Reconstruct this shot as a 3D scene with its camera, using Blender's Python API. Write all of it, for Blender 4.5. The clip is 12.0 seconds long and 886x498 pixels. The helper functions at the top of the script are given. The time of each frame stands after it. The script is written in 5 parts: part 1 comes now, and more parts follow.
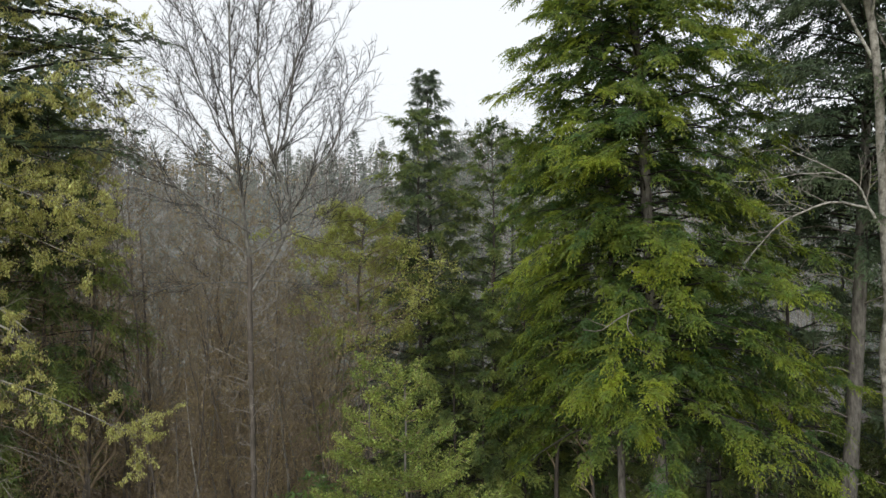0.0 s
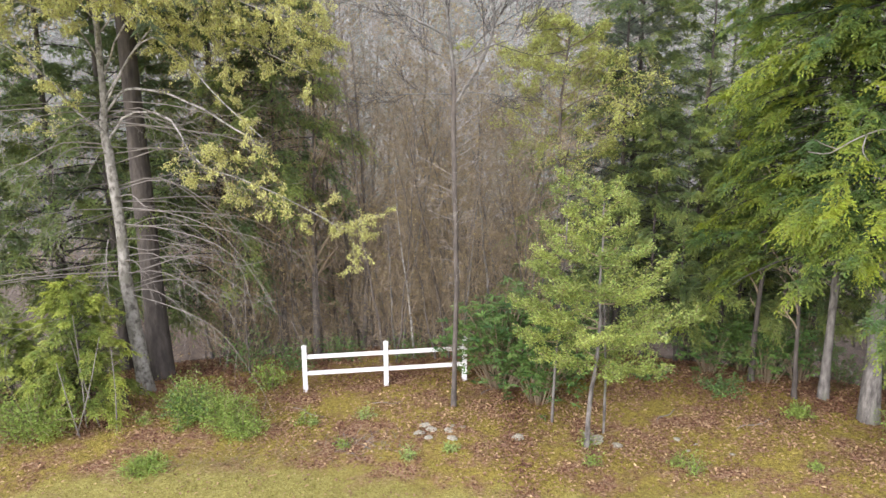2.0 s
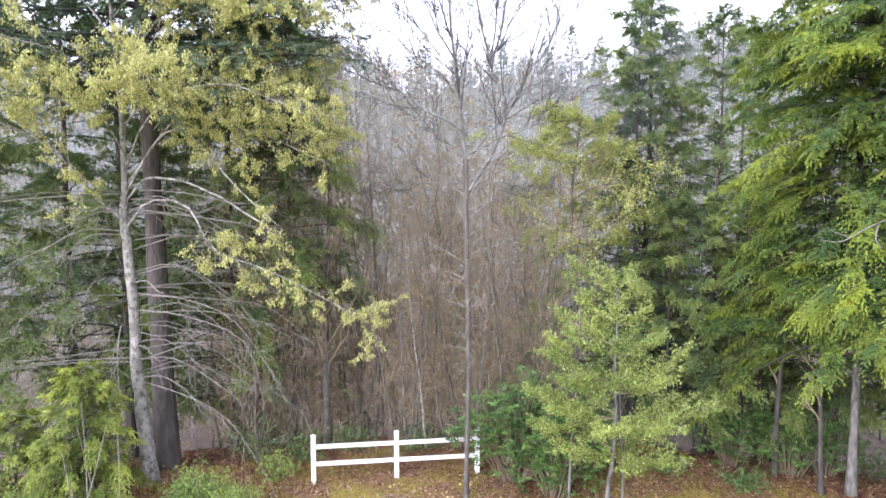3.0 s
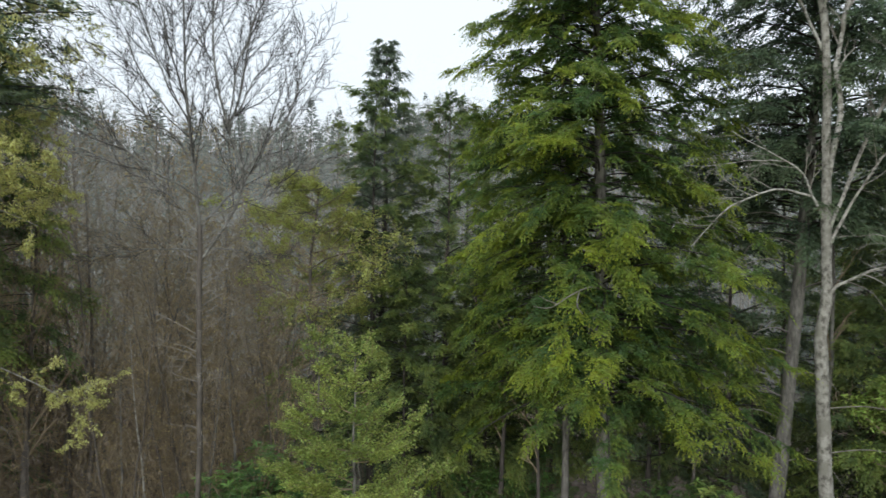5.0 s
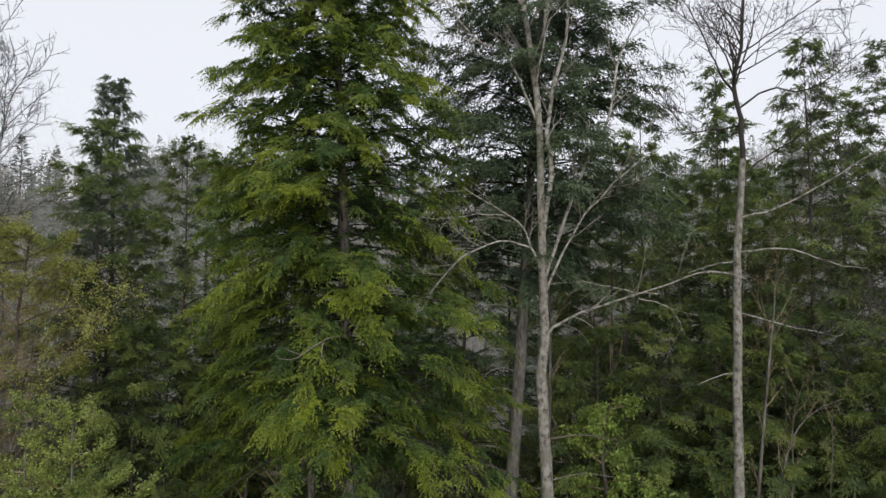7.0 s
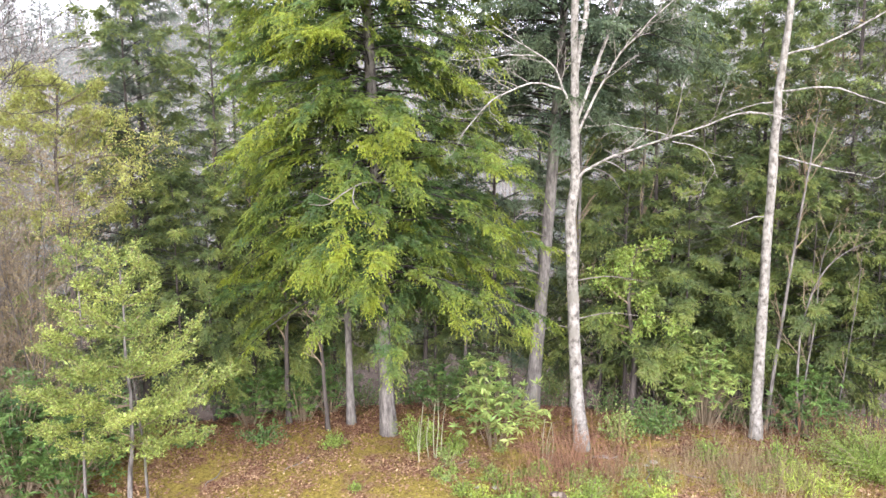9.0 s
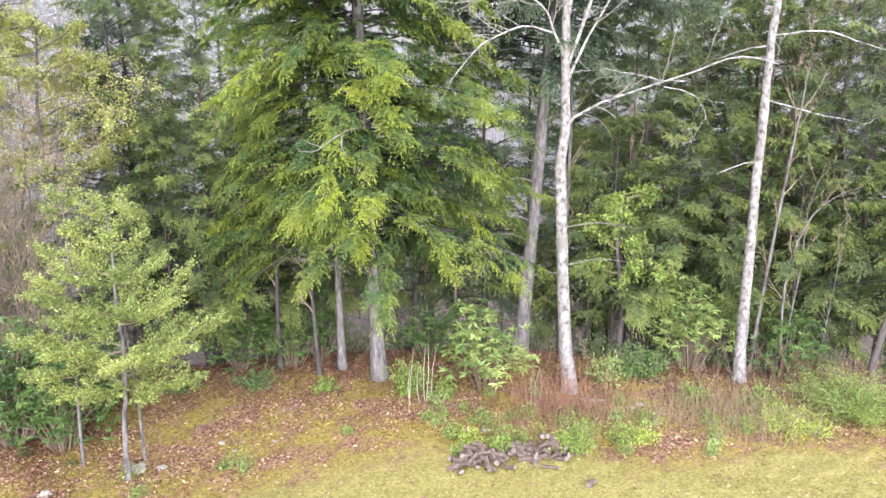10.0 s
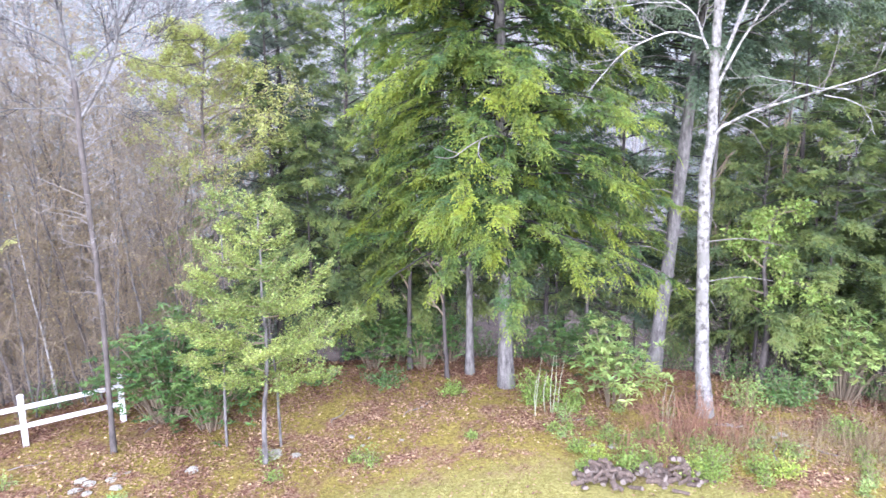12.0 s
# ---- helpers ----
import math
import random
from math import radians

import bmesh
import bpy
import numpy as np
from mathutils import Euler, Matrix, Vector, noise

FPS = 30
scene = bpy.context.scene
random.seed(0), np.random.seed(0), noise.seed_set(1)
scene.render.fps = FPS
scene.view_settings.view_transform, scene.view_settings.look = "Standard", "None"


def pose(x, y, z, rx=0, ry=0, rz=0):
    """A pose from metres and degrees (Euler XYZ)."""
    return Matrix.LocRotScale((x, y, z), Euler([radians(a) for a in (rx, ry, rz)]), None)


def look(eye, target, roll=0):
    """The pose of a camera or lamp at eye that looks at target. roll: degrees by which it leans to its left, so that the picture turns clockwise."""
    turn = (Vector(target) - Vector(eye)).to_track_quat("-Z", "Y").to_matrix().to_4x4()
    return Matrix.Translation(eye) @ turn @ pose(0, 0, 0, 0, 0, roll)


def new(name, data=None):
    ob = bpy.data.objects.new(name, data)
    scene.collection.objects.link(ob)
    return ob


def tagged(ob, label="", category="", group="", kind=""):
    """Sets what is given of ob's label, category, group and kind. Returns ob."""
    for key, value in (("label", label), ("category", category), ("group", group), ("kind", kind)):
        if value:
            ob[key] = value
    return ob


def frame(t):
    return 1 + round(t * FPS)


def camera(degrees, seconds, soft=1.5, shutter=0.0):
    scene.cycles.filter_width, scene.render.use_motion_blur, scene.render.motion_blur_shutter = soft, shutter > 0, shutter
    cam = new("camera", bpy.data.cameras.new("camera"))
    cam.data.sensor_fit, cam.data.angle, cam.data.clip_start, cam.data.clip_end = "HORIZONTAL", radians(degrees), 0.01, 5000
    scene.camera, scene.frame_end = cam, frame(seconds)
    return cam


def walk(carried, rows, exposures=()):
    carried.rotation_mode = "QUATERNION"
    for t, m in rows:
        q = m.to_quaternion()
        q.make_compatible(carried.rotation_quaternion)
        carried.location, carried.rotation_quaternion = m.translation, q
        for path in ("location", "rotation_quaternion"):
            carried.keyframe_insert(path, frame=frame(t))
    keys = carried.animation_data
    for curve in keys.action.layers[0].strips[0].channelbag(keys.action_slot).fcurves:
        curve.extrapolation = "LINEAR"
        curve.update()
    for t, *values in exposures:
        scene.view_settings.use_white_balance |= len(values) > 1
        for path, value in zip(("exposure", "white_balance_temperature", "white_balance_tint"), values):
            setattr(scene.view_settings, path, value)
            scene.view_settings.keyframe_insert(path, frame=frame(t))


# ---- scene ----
cam = camera(62.7, 12.0, 1.5, 0.18)


def aim(yaw, pitch, roll):
    """Camera on the raised deck, by compass yaw (to the right), pitch (up) and roll."""
    return pose(0, 0, 7.0, 90 + pitch, 0, -yaw) @ pose(0, 0, 0, 0, 0, roll)


walk(cam, [
    (0.0, aim(0.05, 2.15, -0.69)), (0.5, aim(1.12, 2.78, -0.73)), (1.0, aim(1.68, 0.55, 0.22)),
    (1.5, aim(-6.55, -6.71, 0.50)), (2.0, aim(-15.68, -12.32, -0.05)), (2.5, aim(-17.23, -11.18, -0.16)),
    (2.7, aim(-17.22, -8.92, -0.22)), (4.3, aim(-7.67, 0.90, 0.89)), (4.5, aim(-4.51, 0.80, 1.01)),
    (5.0, aim(3.65, 0.12, 1.06)), (5.5, aim(10.10, -0.10, 1.46)), (6.0, aim(16.25, 1.13, 1.44)),
    (6.5, aim(22.39, 3.33, 0.63)), (6.7, aim(23.26, 4.35, 0.27)), (8.3, aim(23.22, -2.85, 0.01)),
    (8.5, aim(22.81, -5.39, -0.25)), (9.0, aim(21.19, -7.93, -0.64)), (9.5, aim(21.23, -10.74, -0.63)),
    (10.0, aim(21.97, -12.12, -0.63)), (10.5, aim(22.03, -12.27, -0.66)), (11.0, aim(21.57, -12.02, -0.18)),
    (11.5, aim(17.56, -11.68, -0.57)), (12.0, aim(11.37, -11.46, -0.38)),
], exposures=[(0.0, 0.5, 6500, 6), (0.5, 0.1, 6500, 6), (1.0, 0.2, 6500, 6), (1.5, 1.12, 6500, 10), (2.0, 1.8, 6300, 16), (2.5, 2.2, 5800, 21), (2.7, 2.3, 5700, 21),
              (4.3, 0.2, 6000, 3), (4.5, 0.2, 6000, 3), (5.0, 0.55, 6100, 3), (5.5, 0.8, 6200, 3), (6.0, 0.8, 6300, 6), (6.5, 0.3, 6400, 9), (8.3, 0.6, 6400, 12), (8.5, 1.2, 6400, 16), (9.0, 2.3, 6200, 20),
              (9.5, 2.52, 6000, 24), (10.5, 2.45, 5700, 22), (12.0, 2.58, 5300, 25)])

# ---------------------------------------------------------------- sky and sun
world = bpy.data.worlds.new("overcast_sky")
scene.world = world
world.use_nodes = True
wn, wl = world.node_tree.nodes, world.node_tree.links
sky = wn.new("ShaderNodeTexSky")
sky.sky_type, sky.sun_disc, sky.sun_elevation, sky.sun_rotation = "NISHITA", False, radians(24), radians(200)
cloud = wn.new("ShaderNodeMix")
cloud.data_type = "RGBA"
cloud.inputs[0].default_value = 0.93
wl.new(sky.outputs[0], cloud.inputs[6])
cloud.inputs[7].default_value = (7.3, 7.35, 7.75, 1)
wl.new(cloud.outputs[2], wn["Background"].inputs[0])
wn["Background"].inputs[1].default_value = 0.1
sun = new("sun", bpy.data.lights.new("sun", "SUN"))
sun.data.energy, sun.data.angle, sun.data.color = 1.5, radians(40), (1.0, 0.96, 0.9)
sun.matrix_world = look((-6, -18, 8.5), (0, 0, 0))


# ---------------------------------------------------------------- materials
def material(name, stops, scale=6.0, rough=0.85, bump=0.0, bump_scale=30.0, stretch=(1, 1, 1), island=0.0, gloss=0.5, blotch=None):
    """A noise-coloured surface: stops are (position, colour); island adds a change of tone from piece to piece."""
    m = bpy.data.materials.new(name)
    m.use_nodes = True
    n, l = m.node_tree.nodes, m.node_tree.links
    b = n["Principled BSDF"]
    b.inputs["Roughness"].default_value, b.inputs["Specular IOR Level"].default_value = rough, gloss
    tc, mp = n.new("ShaderNodeTexCoord"), n.new("ShaderNodeMapping")
    mp.inputs["Scale"].default_value = stretch
    l.new(tc.outputs["Object"], mp.inputs[0])
    ns = n.new("ShaderNodeTexNoise")
    ns.inputs["Scale"].default_value, ns.inputs["Detail"].default_value, ns.inputs["Roughness"].default_value = scale, 6, 0.65
    l.new(mp.outputs[0], ns.inputs["Vector"])
    ramp = n.new("ShaderNodeValToRGB")
    el = ramp.color_ramp.elements
    while len(el) < len(stops):
        el.new(0.5)
    for e, (p, c) in zip(el, stops):
        e.position, e.color = p, (*c, 1)
    l.new(ns.outputs[0], ramp.inputs[0])
    col = ramp.outputs[0]
    if blotch:
        big = n.new("ShaderNodeTexNoise")
        big.inputs["Scale"].default_value, big.inputs["Detail"].default_value = blotch[0], 4
        l.new(mp.outputs[0], big.inputs["Vector"])
        br = n.new("ShaderNodeMapRange")
        br.inputs[1].default_value, br.inputs[2].default_value = blotch[1], blotch[1] + 0.12
        l.new(big.outputs[0], br.inputs[0])
        mx = n.new("ShaderNodeMix")
        mx.data_type = "RGBA"
        l.new(br.outputs[0], mx.inputs[0])
        l.new(col, mx.inputs[6])
        mx.inputs[7].default_value = (*blotch[2], 1)
        col = mx.outputs[2]
    if island:
        g, hs = n.new("ShaderNodeNewGeometry"), n.new("ShaderNodeHueSaturation")
        mr = n.new("ShaderNodeMapRange")
        mr.inputs[3].default_value, mr.inputs[4].default_value = 1 - island, 1 + island
        l.new(g.outputs["Random Per Island"], mr.inputs[0])
        l.new(mr.outputs[0], hs.inputs["Value"])
        l.new(col, hs.inputs["Color"])
        col = hs.outputs[0]
    l.new(col, b.inputs["Base Color"])
    if bump:
        bn, bp = n.new("ShaderNodeTexNoise"), n.new("ShaderNodeBump")
        bn.inputs["Scale"].default_value, bn.inputs["Detail"].default_value = bump_scale, 5
        l.new(mp.outputs[0], bn.inputs["Vector"])
        l.new(bn.outputs[0], bp.inputs["Height"])
        bp.inputs["Strength"].default_value, bp.inputs["Distance"].default_value = bump, 0.03
        l.new(bp.outputs[0], b.inputs["Normal"])
    return m


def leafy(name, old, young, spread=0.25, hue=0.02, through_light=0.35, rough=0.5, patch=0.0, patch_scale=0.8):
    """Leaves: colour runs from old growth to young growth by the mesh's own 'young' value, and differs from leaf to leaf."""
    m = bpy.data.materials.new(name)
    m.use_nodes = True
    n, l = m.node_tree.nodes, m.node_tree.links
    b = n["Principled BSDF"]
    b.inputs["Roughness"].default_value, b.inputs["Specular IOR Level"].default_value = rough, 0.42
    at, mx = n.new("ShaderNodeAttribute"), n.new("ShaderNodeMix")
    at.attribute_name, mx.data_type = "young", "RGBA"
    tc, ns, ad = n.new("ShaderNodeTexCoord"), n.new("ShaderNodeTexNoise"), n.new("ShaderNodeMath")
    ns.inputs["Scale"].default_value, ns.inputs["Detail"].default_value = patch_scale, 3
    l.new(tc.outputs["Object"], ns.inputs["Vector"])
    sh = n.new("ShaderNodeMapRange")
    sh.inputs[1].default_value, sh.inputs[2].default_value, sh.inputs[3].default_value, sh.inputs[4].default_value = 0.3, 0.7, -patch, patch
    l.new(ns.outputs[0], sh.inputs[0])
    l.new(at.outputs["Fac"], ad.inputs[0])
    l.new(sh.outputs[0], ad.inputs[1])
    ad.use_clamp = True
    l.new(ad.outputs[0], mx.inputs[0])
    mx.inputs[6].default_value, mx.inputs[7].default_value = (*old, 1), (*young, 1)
    g, hs = n.new("ShaderNodeNewGeometry"), n.new("ShaderNodeHueSaturation")
    for k, (lo, hi) in (("Value", (1 - spread, 1 + spread)), ("Hue", (0.5 - hue, 0.5 + hue))):
        mr = n.new("ShaderNodeMapRange")
        mr.inputs[3].default_value, mr.inputs[4].default_value = lo, hi
        l.new(g.outputs["Random Per Island"], mr.inputs[0])
        l.new(mr.outputs[0], hs.inputs[k])
    l.new(mx.outputs[2], hs.inputs["Color"])
    l.new(hs.outputs[0], b.inputs["Base Color"])
    tr, ms = n.new("ShaderNodeBsdfTranslucent"), n.new("ShaderNodeMixShader")
    l.new(hs.outputs[0], tr.inputs[0])
    ms.inputs[0].default_value = through_light
    l.new(b.outputs[0], ms.inputs[1])
    l.new(tr.outputs[0], ms.inputs[2])
    l.new(ms.outputs[0], n["Material Output"].inputs[0])
    return m


BIRCH = material("pale_birch_bark", [(0.38, (0.08, 0.073, 0.063)), (0.46, (0.18, 0.169, 0.148)), (0.53, (0.24, 0.229, 0.205)), (0.64, (0.32, 0.306, 0.28))], 10, 0.9, 1.0, 26, (1, 1, 0.7), blotch=(3.0, 0.54, (0.17, 0.162, 0.138)))
GREY_BARK = material("grey_bark", [(0.34, (0.05, 0.045, 0.04)), (0.5, (0.135, 0.125, 0.114)), (0.68, (0.235, 0.22, 0.2))], 11, 0.9, 1.0, 26, (1, 1, 0.3), blotch=(2.5, 0.56, (0.13, 0.135, 0.1)))
MAPLE = material("maple_bark", [(0.3, (0.045, 0.038, 0.033)), (0.55, (0.1, 0.086, 0.075)), (0.75, (0.18, 0.16, 0.14))], 9, 0.9, 0.7, 22, (1, 1, 0.4))
MAPLE_LIMB = material("grey_maple_limbs", [(0.3, (0.05, 0.046, 0.042)), (0.52, (0.13, 0.124, 0.114)), (0.72, (0.27, 0.265, 0.245))], 7, 0.9, 0.6, 22)
PALE_LIMB = material("pale_limb_bark", [(0.4, (0.12, 0.113, 0.1)), (0.5, (0.29, 0.277, 0.255)), (0.64, (0.43, 0.412, 0.385))], 9, 0.85, 0.4, 20, blotch=(3.0, 0.6, (0.3, 0.33, 0.24)))
DARK_BARK = material("dark_brown_bark", [(0.3, (0.035, 0.03, 0.026)), (0.55, (0.075, 0.064, 0.056)), (0.8, (0.13, 0.115, 0.1))], 8, 0.95, 0.9, 16, (1, 1, 0.25))
# Wet bark; the darkness of branches against bright sky is put into both colours.
BLACK_BARK = material("wet_silhouette_bark", [(0.3, (0.015, 0.013, 0.012)), (0.6, (0.035, 0.031, 0.028)), (0.8, (0.06, 0.054, 0.048))], 8, 0.85, 0.6, 20, (1, 1, 0.3))
DARK_TWIG = material("wet_silhouette_twigs", [(0.3, (0.02, 0.018, 0.016)), (0.6, (0.045, 0.04, 0.036)), (0.8, (0.075, 0.067, 0.06))], 3, 0.85, island=0.25)
TWIG = material("brown_twigs", [(0.3, (0.13, 0.1, 0.066)), (0.6, (0.22, 0.175, 0.115)), (0.8, (0.31, 0.255, 0.18))], 3, 0.9, island=0.3)
GREY_TWIG = material("grey_twigs", [(0.3, (0.15, 0.135, 0.12)), (0.6, (0.27, 0.25, 0.23)), (0.8, (0.36, 0.34, 0.31))], 3, 0.9, island=0.25)
DEAD = material("dead_branch_wood", [(0.3, (0.11, 0.098, 0.088)), (0.6, (0.22, 0.2, 0.18)), (0.8, (0.35, 0.33, 0.305))], 5, 0.9, island=0.2)
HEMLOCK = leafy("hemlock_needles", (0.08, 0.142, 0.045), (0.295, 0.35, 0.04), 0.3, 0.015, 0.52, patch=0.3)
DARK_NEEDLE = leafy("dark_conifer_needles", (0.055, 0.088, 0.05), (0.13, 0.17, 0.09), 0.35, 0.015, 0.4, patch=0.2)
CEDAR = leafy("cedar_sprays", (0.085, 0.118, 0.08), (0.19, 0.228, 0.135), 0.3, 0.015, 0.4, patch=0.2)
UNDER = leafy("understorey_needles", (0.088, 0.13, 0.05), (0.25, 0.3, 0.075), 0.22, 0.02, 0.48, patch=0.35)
HOLLY = leafy("young_tree_leaves", (0.15, 0.215, 0.055), (0.43, 0.485, 0.13), 0.35, 0.02, 0.45, patch=0.2)
YELLOW = leafy("yellow_spring_leaves", (0.35, 0.35, 0.11), (0.6, 0.59, 0.22), 0.35, 0.02, 0.45, patch=0.2)
SPRING = leafy("spring_green_leaves", (0.26, 0.285, 0.07), (0.48, 0.5, 0.15), 0.35, 0.02, 0.45, patch=0.2)
BUDS = leafy("russet_buds", (0.17, 0.115, 0.06), (0.35, 0.28, 0.13), 0.35, 0.02, 0.35, 0.7, patch=0.2)
LAUREL = leafy("laurel_leaves", (0.045, 0.1, 0.03), (0.16, 0.25, 0.06), 0.35, 0.02, 0.3, 0.4, patch=0.2)
RHODO = leafy("rhododendron_leaves", (0.12, 0.2, 0.055), (0.38, 0.46, 0.13), 0.35, 0.02, 0.3, 0.4, patch=0.2)
BRIGHT = leafy("bright_bush_leaves", (0.13, 0.2, 0.042), (0.34, 0.43, 0.095), 0.35, 0.02, 0.45, patch=0.2)
LIME = leafy("lime_green_leaves", (0.24, 0.32, 0.05), (0.5, 0.58, 0.12), 0.3, 0.02, 0.45, patch=0.2)
GRASS = leafy("grass_blades", (0.172, 0.153, 0.036), (0.335, 0.306, 0.084), 0.35, 0.03, 0.4, 0.6, patch=0.25, patch_scale=0.5)
STRAW = leafy("dry_straw", (0.26, 0.2, 0.11), (0.48, 0.39, 0.23), 0.35, 0.02, 0.3, 0.7)
LITTER = leafy("fallen_leaves", (0.14, 0.062, 0.036), (0.42, 0.28, 0.165), 0.45, 0.02, 0.2, 0.6)
FEATHER = leafy("feathery_young_needles", (0.15, 0.2, 0.04), (0.42, 0.47, 0.09), 0.3, 0.02, 0.45, patch=0.25)
RED_STEM = material("red_brown_stems", [(0.3, (0.11, 0.052, 0.03)), (0.7, (0.24, 0.13, 0.07))], 3, 0.85, island=0.35)
# Far woods: the pale haze of distance is put into both base colours.
HAZED_NEEDLE = leafy("hazed_conifers", (0.12, 0.15, 0.13), (0.2, 0.23, 0.2), 0.12, 0.02, 0.5, 0.9)
HAZED_TWIG = leafy("hazed_bare_crowns", (0.2, 0.18, 0.155), (0.29, 0.265, 0.225), 0.15, 0.01, 0.5, 0.9)
VINYL = material("white_vinyl", [(0.3, (0.56, 0.57, 0.58)), (0.6, (0.68, 0.68, 0.68))], 3, 0.45, 0.05, 20)
STONE = material("pale_stone", [(0.3, (0.2, 0.185, 0.14)), (0.55, (0.37, 0.35, 0.28)), (0.75, (0.5, 0.475, 0.4))], 7, 0.9, 0.8, 18)
LOG_BARK = material("log_bark", [(0.3, (0.05, 0.035, 0.026)), (0.55, (0.12, 0.087, 0.064)), (0.75, (0.24, 0.19, 0.145))], 8, 0.95, 0.7, 25, island=0.3)
LOG_END = material("weathered_log_end", [(0.3, (0.1, 0.08, 0.062)), (0.6, (0.21, 0.175, 0.14))], 12, 0.9, 0.3, 40)


# ---------------------------------------------------------------- mesh tools
class Soup:
    """Gathers tubes and leaves, and turns them into one mesh."""

    def __init__(self):
        self.v, self.f, self.y, self.n = [], [], [], 0

    def add(self, v, f, young=0.0):
        self.v.append(v)
        self.f.append(f + self.n)
        self.y.append(np.broadcast_to(np.asarray(young, float), (len(v),)))
        self.n += len(v)

    def mesh(self, name, mat, smooth=False):
        me = bpy.data.meshes.new(name)
        v, f, y = np.concatenate(self.v), np.concatenate(self.f), np.concatenate(self.y)
        me.vertices.add(len(v))
        me.vertices.foreach_set("co", v.astype(np.float32).ravel())
        me.loops.add(f.size)
        me.loops.foreach_set("vertex_index", f.astype(np.int32).ravel())
        me.polygons.add(len(f))
        me.polygons.foreach_set("loop_start", np.arange(0, f.size, 3, dtype=np.int32))
        me.polygons.foreach_set("use_smooth", np.full(len(f), smooth))
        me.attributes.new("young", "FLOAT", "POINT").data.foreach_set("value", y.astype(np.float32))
        me.materials.append(mat)
        me.update(calc_edges=True)
        return me


def cross3(a, b):
    a, b = np.asarray(a, float), np.asarray(b, float)
    ax, ay, az, bx, by, bz = a[..., 0], a[..., 1], a[..., 2], b[..., 0], b[..., 1], b[..., 2]
    return np.stack([ay * bz - az * by, az * bx - ax * bz, ax * by - ay * bx], -1)


def unit(a):
    return a / np.maximum(np.sqrt((a * a).sum(-1, keepdims=True)), 1e-9)


def tube(soup, pts, rad, sides=5, rough=0.0, rng=None, cap=False):
    pts, rad = np.asarray(pts, float), np.asarray(rad, float)
    n = len(pts)
    t = np.empty_like(pts)
    t[:-1] = pts[1:] - pts[:-1]
    t[-1] = t[-2]
    t[1:-1] = t[1:-1] + t[:-2]
    t = unit(t)
    ref = np.array([1.0, 0, 0]) if abs(t[:, 2].mean()) > 0.6 else np.array([0, 0, 1.0])
    u = unit(cross3(t, ref))
    w = cross3(t, u)
    a = np.arange(sides) * 2 * math.pi / sides
    r = rad[:, None] * np.ones(sides)
    if rough and rng is not None:
        r = r * (1 + rough * rng.normal(size=r.shape))
    v = pts[:, None] + r[..., None] * (np.cos(a)[None, :, None] * u[:, None] + np.sin(a)[None, :, None] * w[:, None])
    i, j = np.meshgrid(np.arange(n - 1), np.arange(sides), indexing="ij")
    p, q = i * sides + j, i * sides + (j + 1) % sides
    f = np.concatenate([np.stack([p, q, q + sides], -1).reshape(-1, 3), np.stack([p, q + sides, p + sides], -1).reshape(-1, 3)])
    v = v.reshape(-1, 3)
    if cap:
        k = len(v)
        v = np.concatenate([v, pts[:1], pts[-1:]])
        s = np.arange(sides)
        f = np.concatenate([f, np.stack([np.full(sides, k), (s + 1) % sides, s], -1),
                            np.stack([np.full(sides, k + 1), s + (n - 1) * sides, (s + 1) % sides + (n - 1) * sides], -1)])
    soup.add(v, f)


def spline(points, n=14):
    """A smooth line through a few points."""
    p = np.asarray(points, float)
    p = np.concatenate([[2 * p[0] - p[1]], p, [2 * p[-1] - p[-2]]])
    s = np.linspace(0, len(p) - 3 - 1e-6, n)
    k = s.astype(int)
    u = (s - k)[:, None]
    a, b, c, d = p[k], p[k + 1], p[k + 2], p[k + 3]
    return 0.5 * (2 * b + (c - a) * u + (2 * a - 5 * b + 4 * c - d) * u**2 + (3 * b - a - 3 * c + d) * u**3)


def blades(soup, c, d, n, length, width, young=0.0, fold=0.15):
    """Leaves at c, pointing along d, facing n."""
    d = unit(d)
    s = unit(cross3(d, n))
    n = cross3(s, d)
    k = len(c)
    length, width = np.broadcast_to(length, (k,))[:, None], np.broadcast_to(width, (k,))[:, None]
    mid = c + d * length * 0.45 + n * width * fold
    v = np.stack([c, mid + s * width / 2, c + d * length, mid - s * width / 2], 1).reshape(-1, 3)
    b = np.arange(k)[:, None] * 4
    f = np.concatenate([b + [0, 1, 2], b + [0, 2, 3]])
    soup.add(v, f, np.repeat(np.broadcast_to(young, (k,)), 4))


THIN = [0.0042]  # least twig radius


def needles(soup, c, d, n, length, width, young=0.0):
    """Slim three-cornered sprays at c, pointing along d, facing n."""
    d = unit(d)
    s = unit(cross3(d, n))
    k = len(c)
    length, width = length[:, None], width[:, None]
    v = np.stack([c + d * length * 0.1 + s * width / 2, c + d * length, c + d * length * 0.1 - s * width / 2], 1).reshape(-1, 3)
    soup.add(v, np.arange(k)[:, None] * 3 + [0, 1, 2], np.repeat(young, 3))


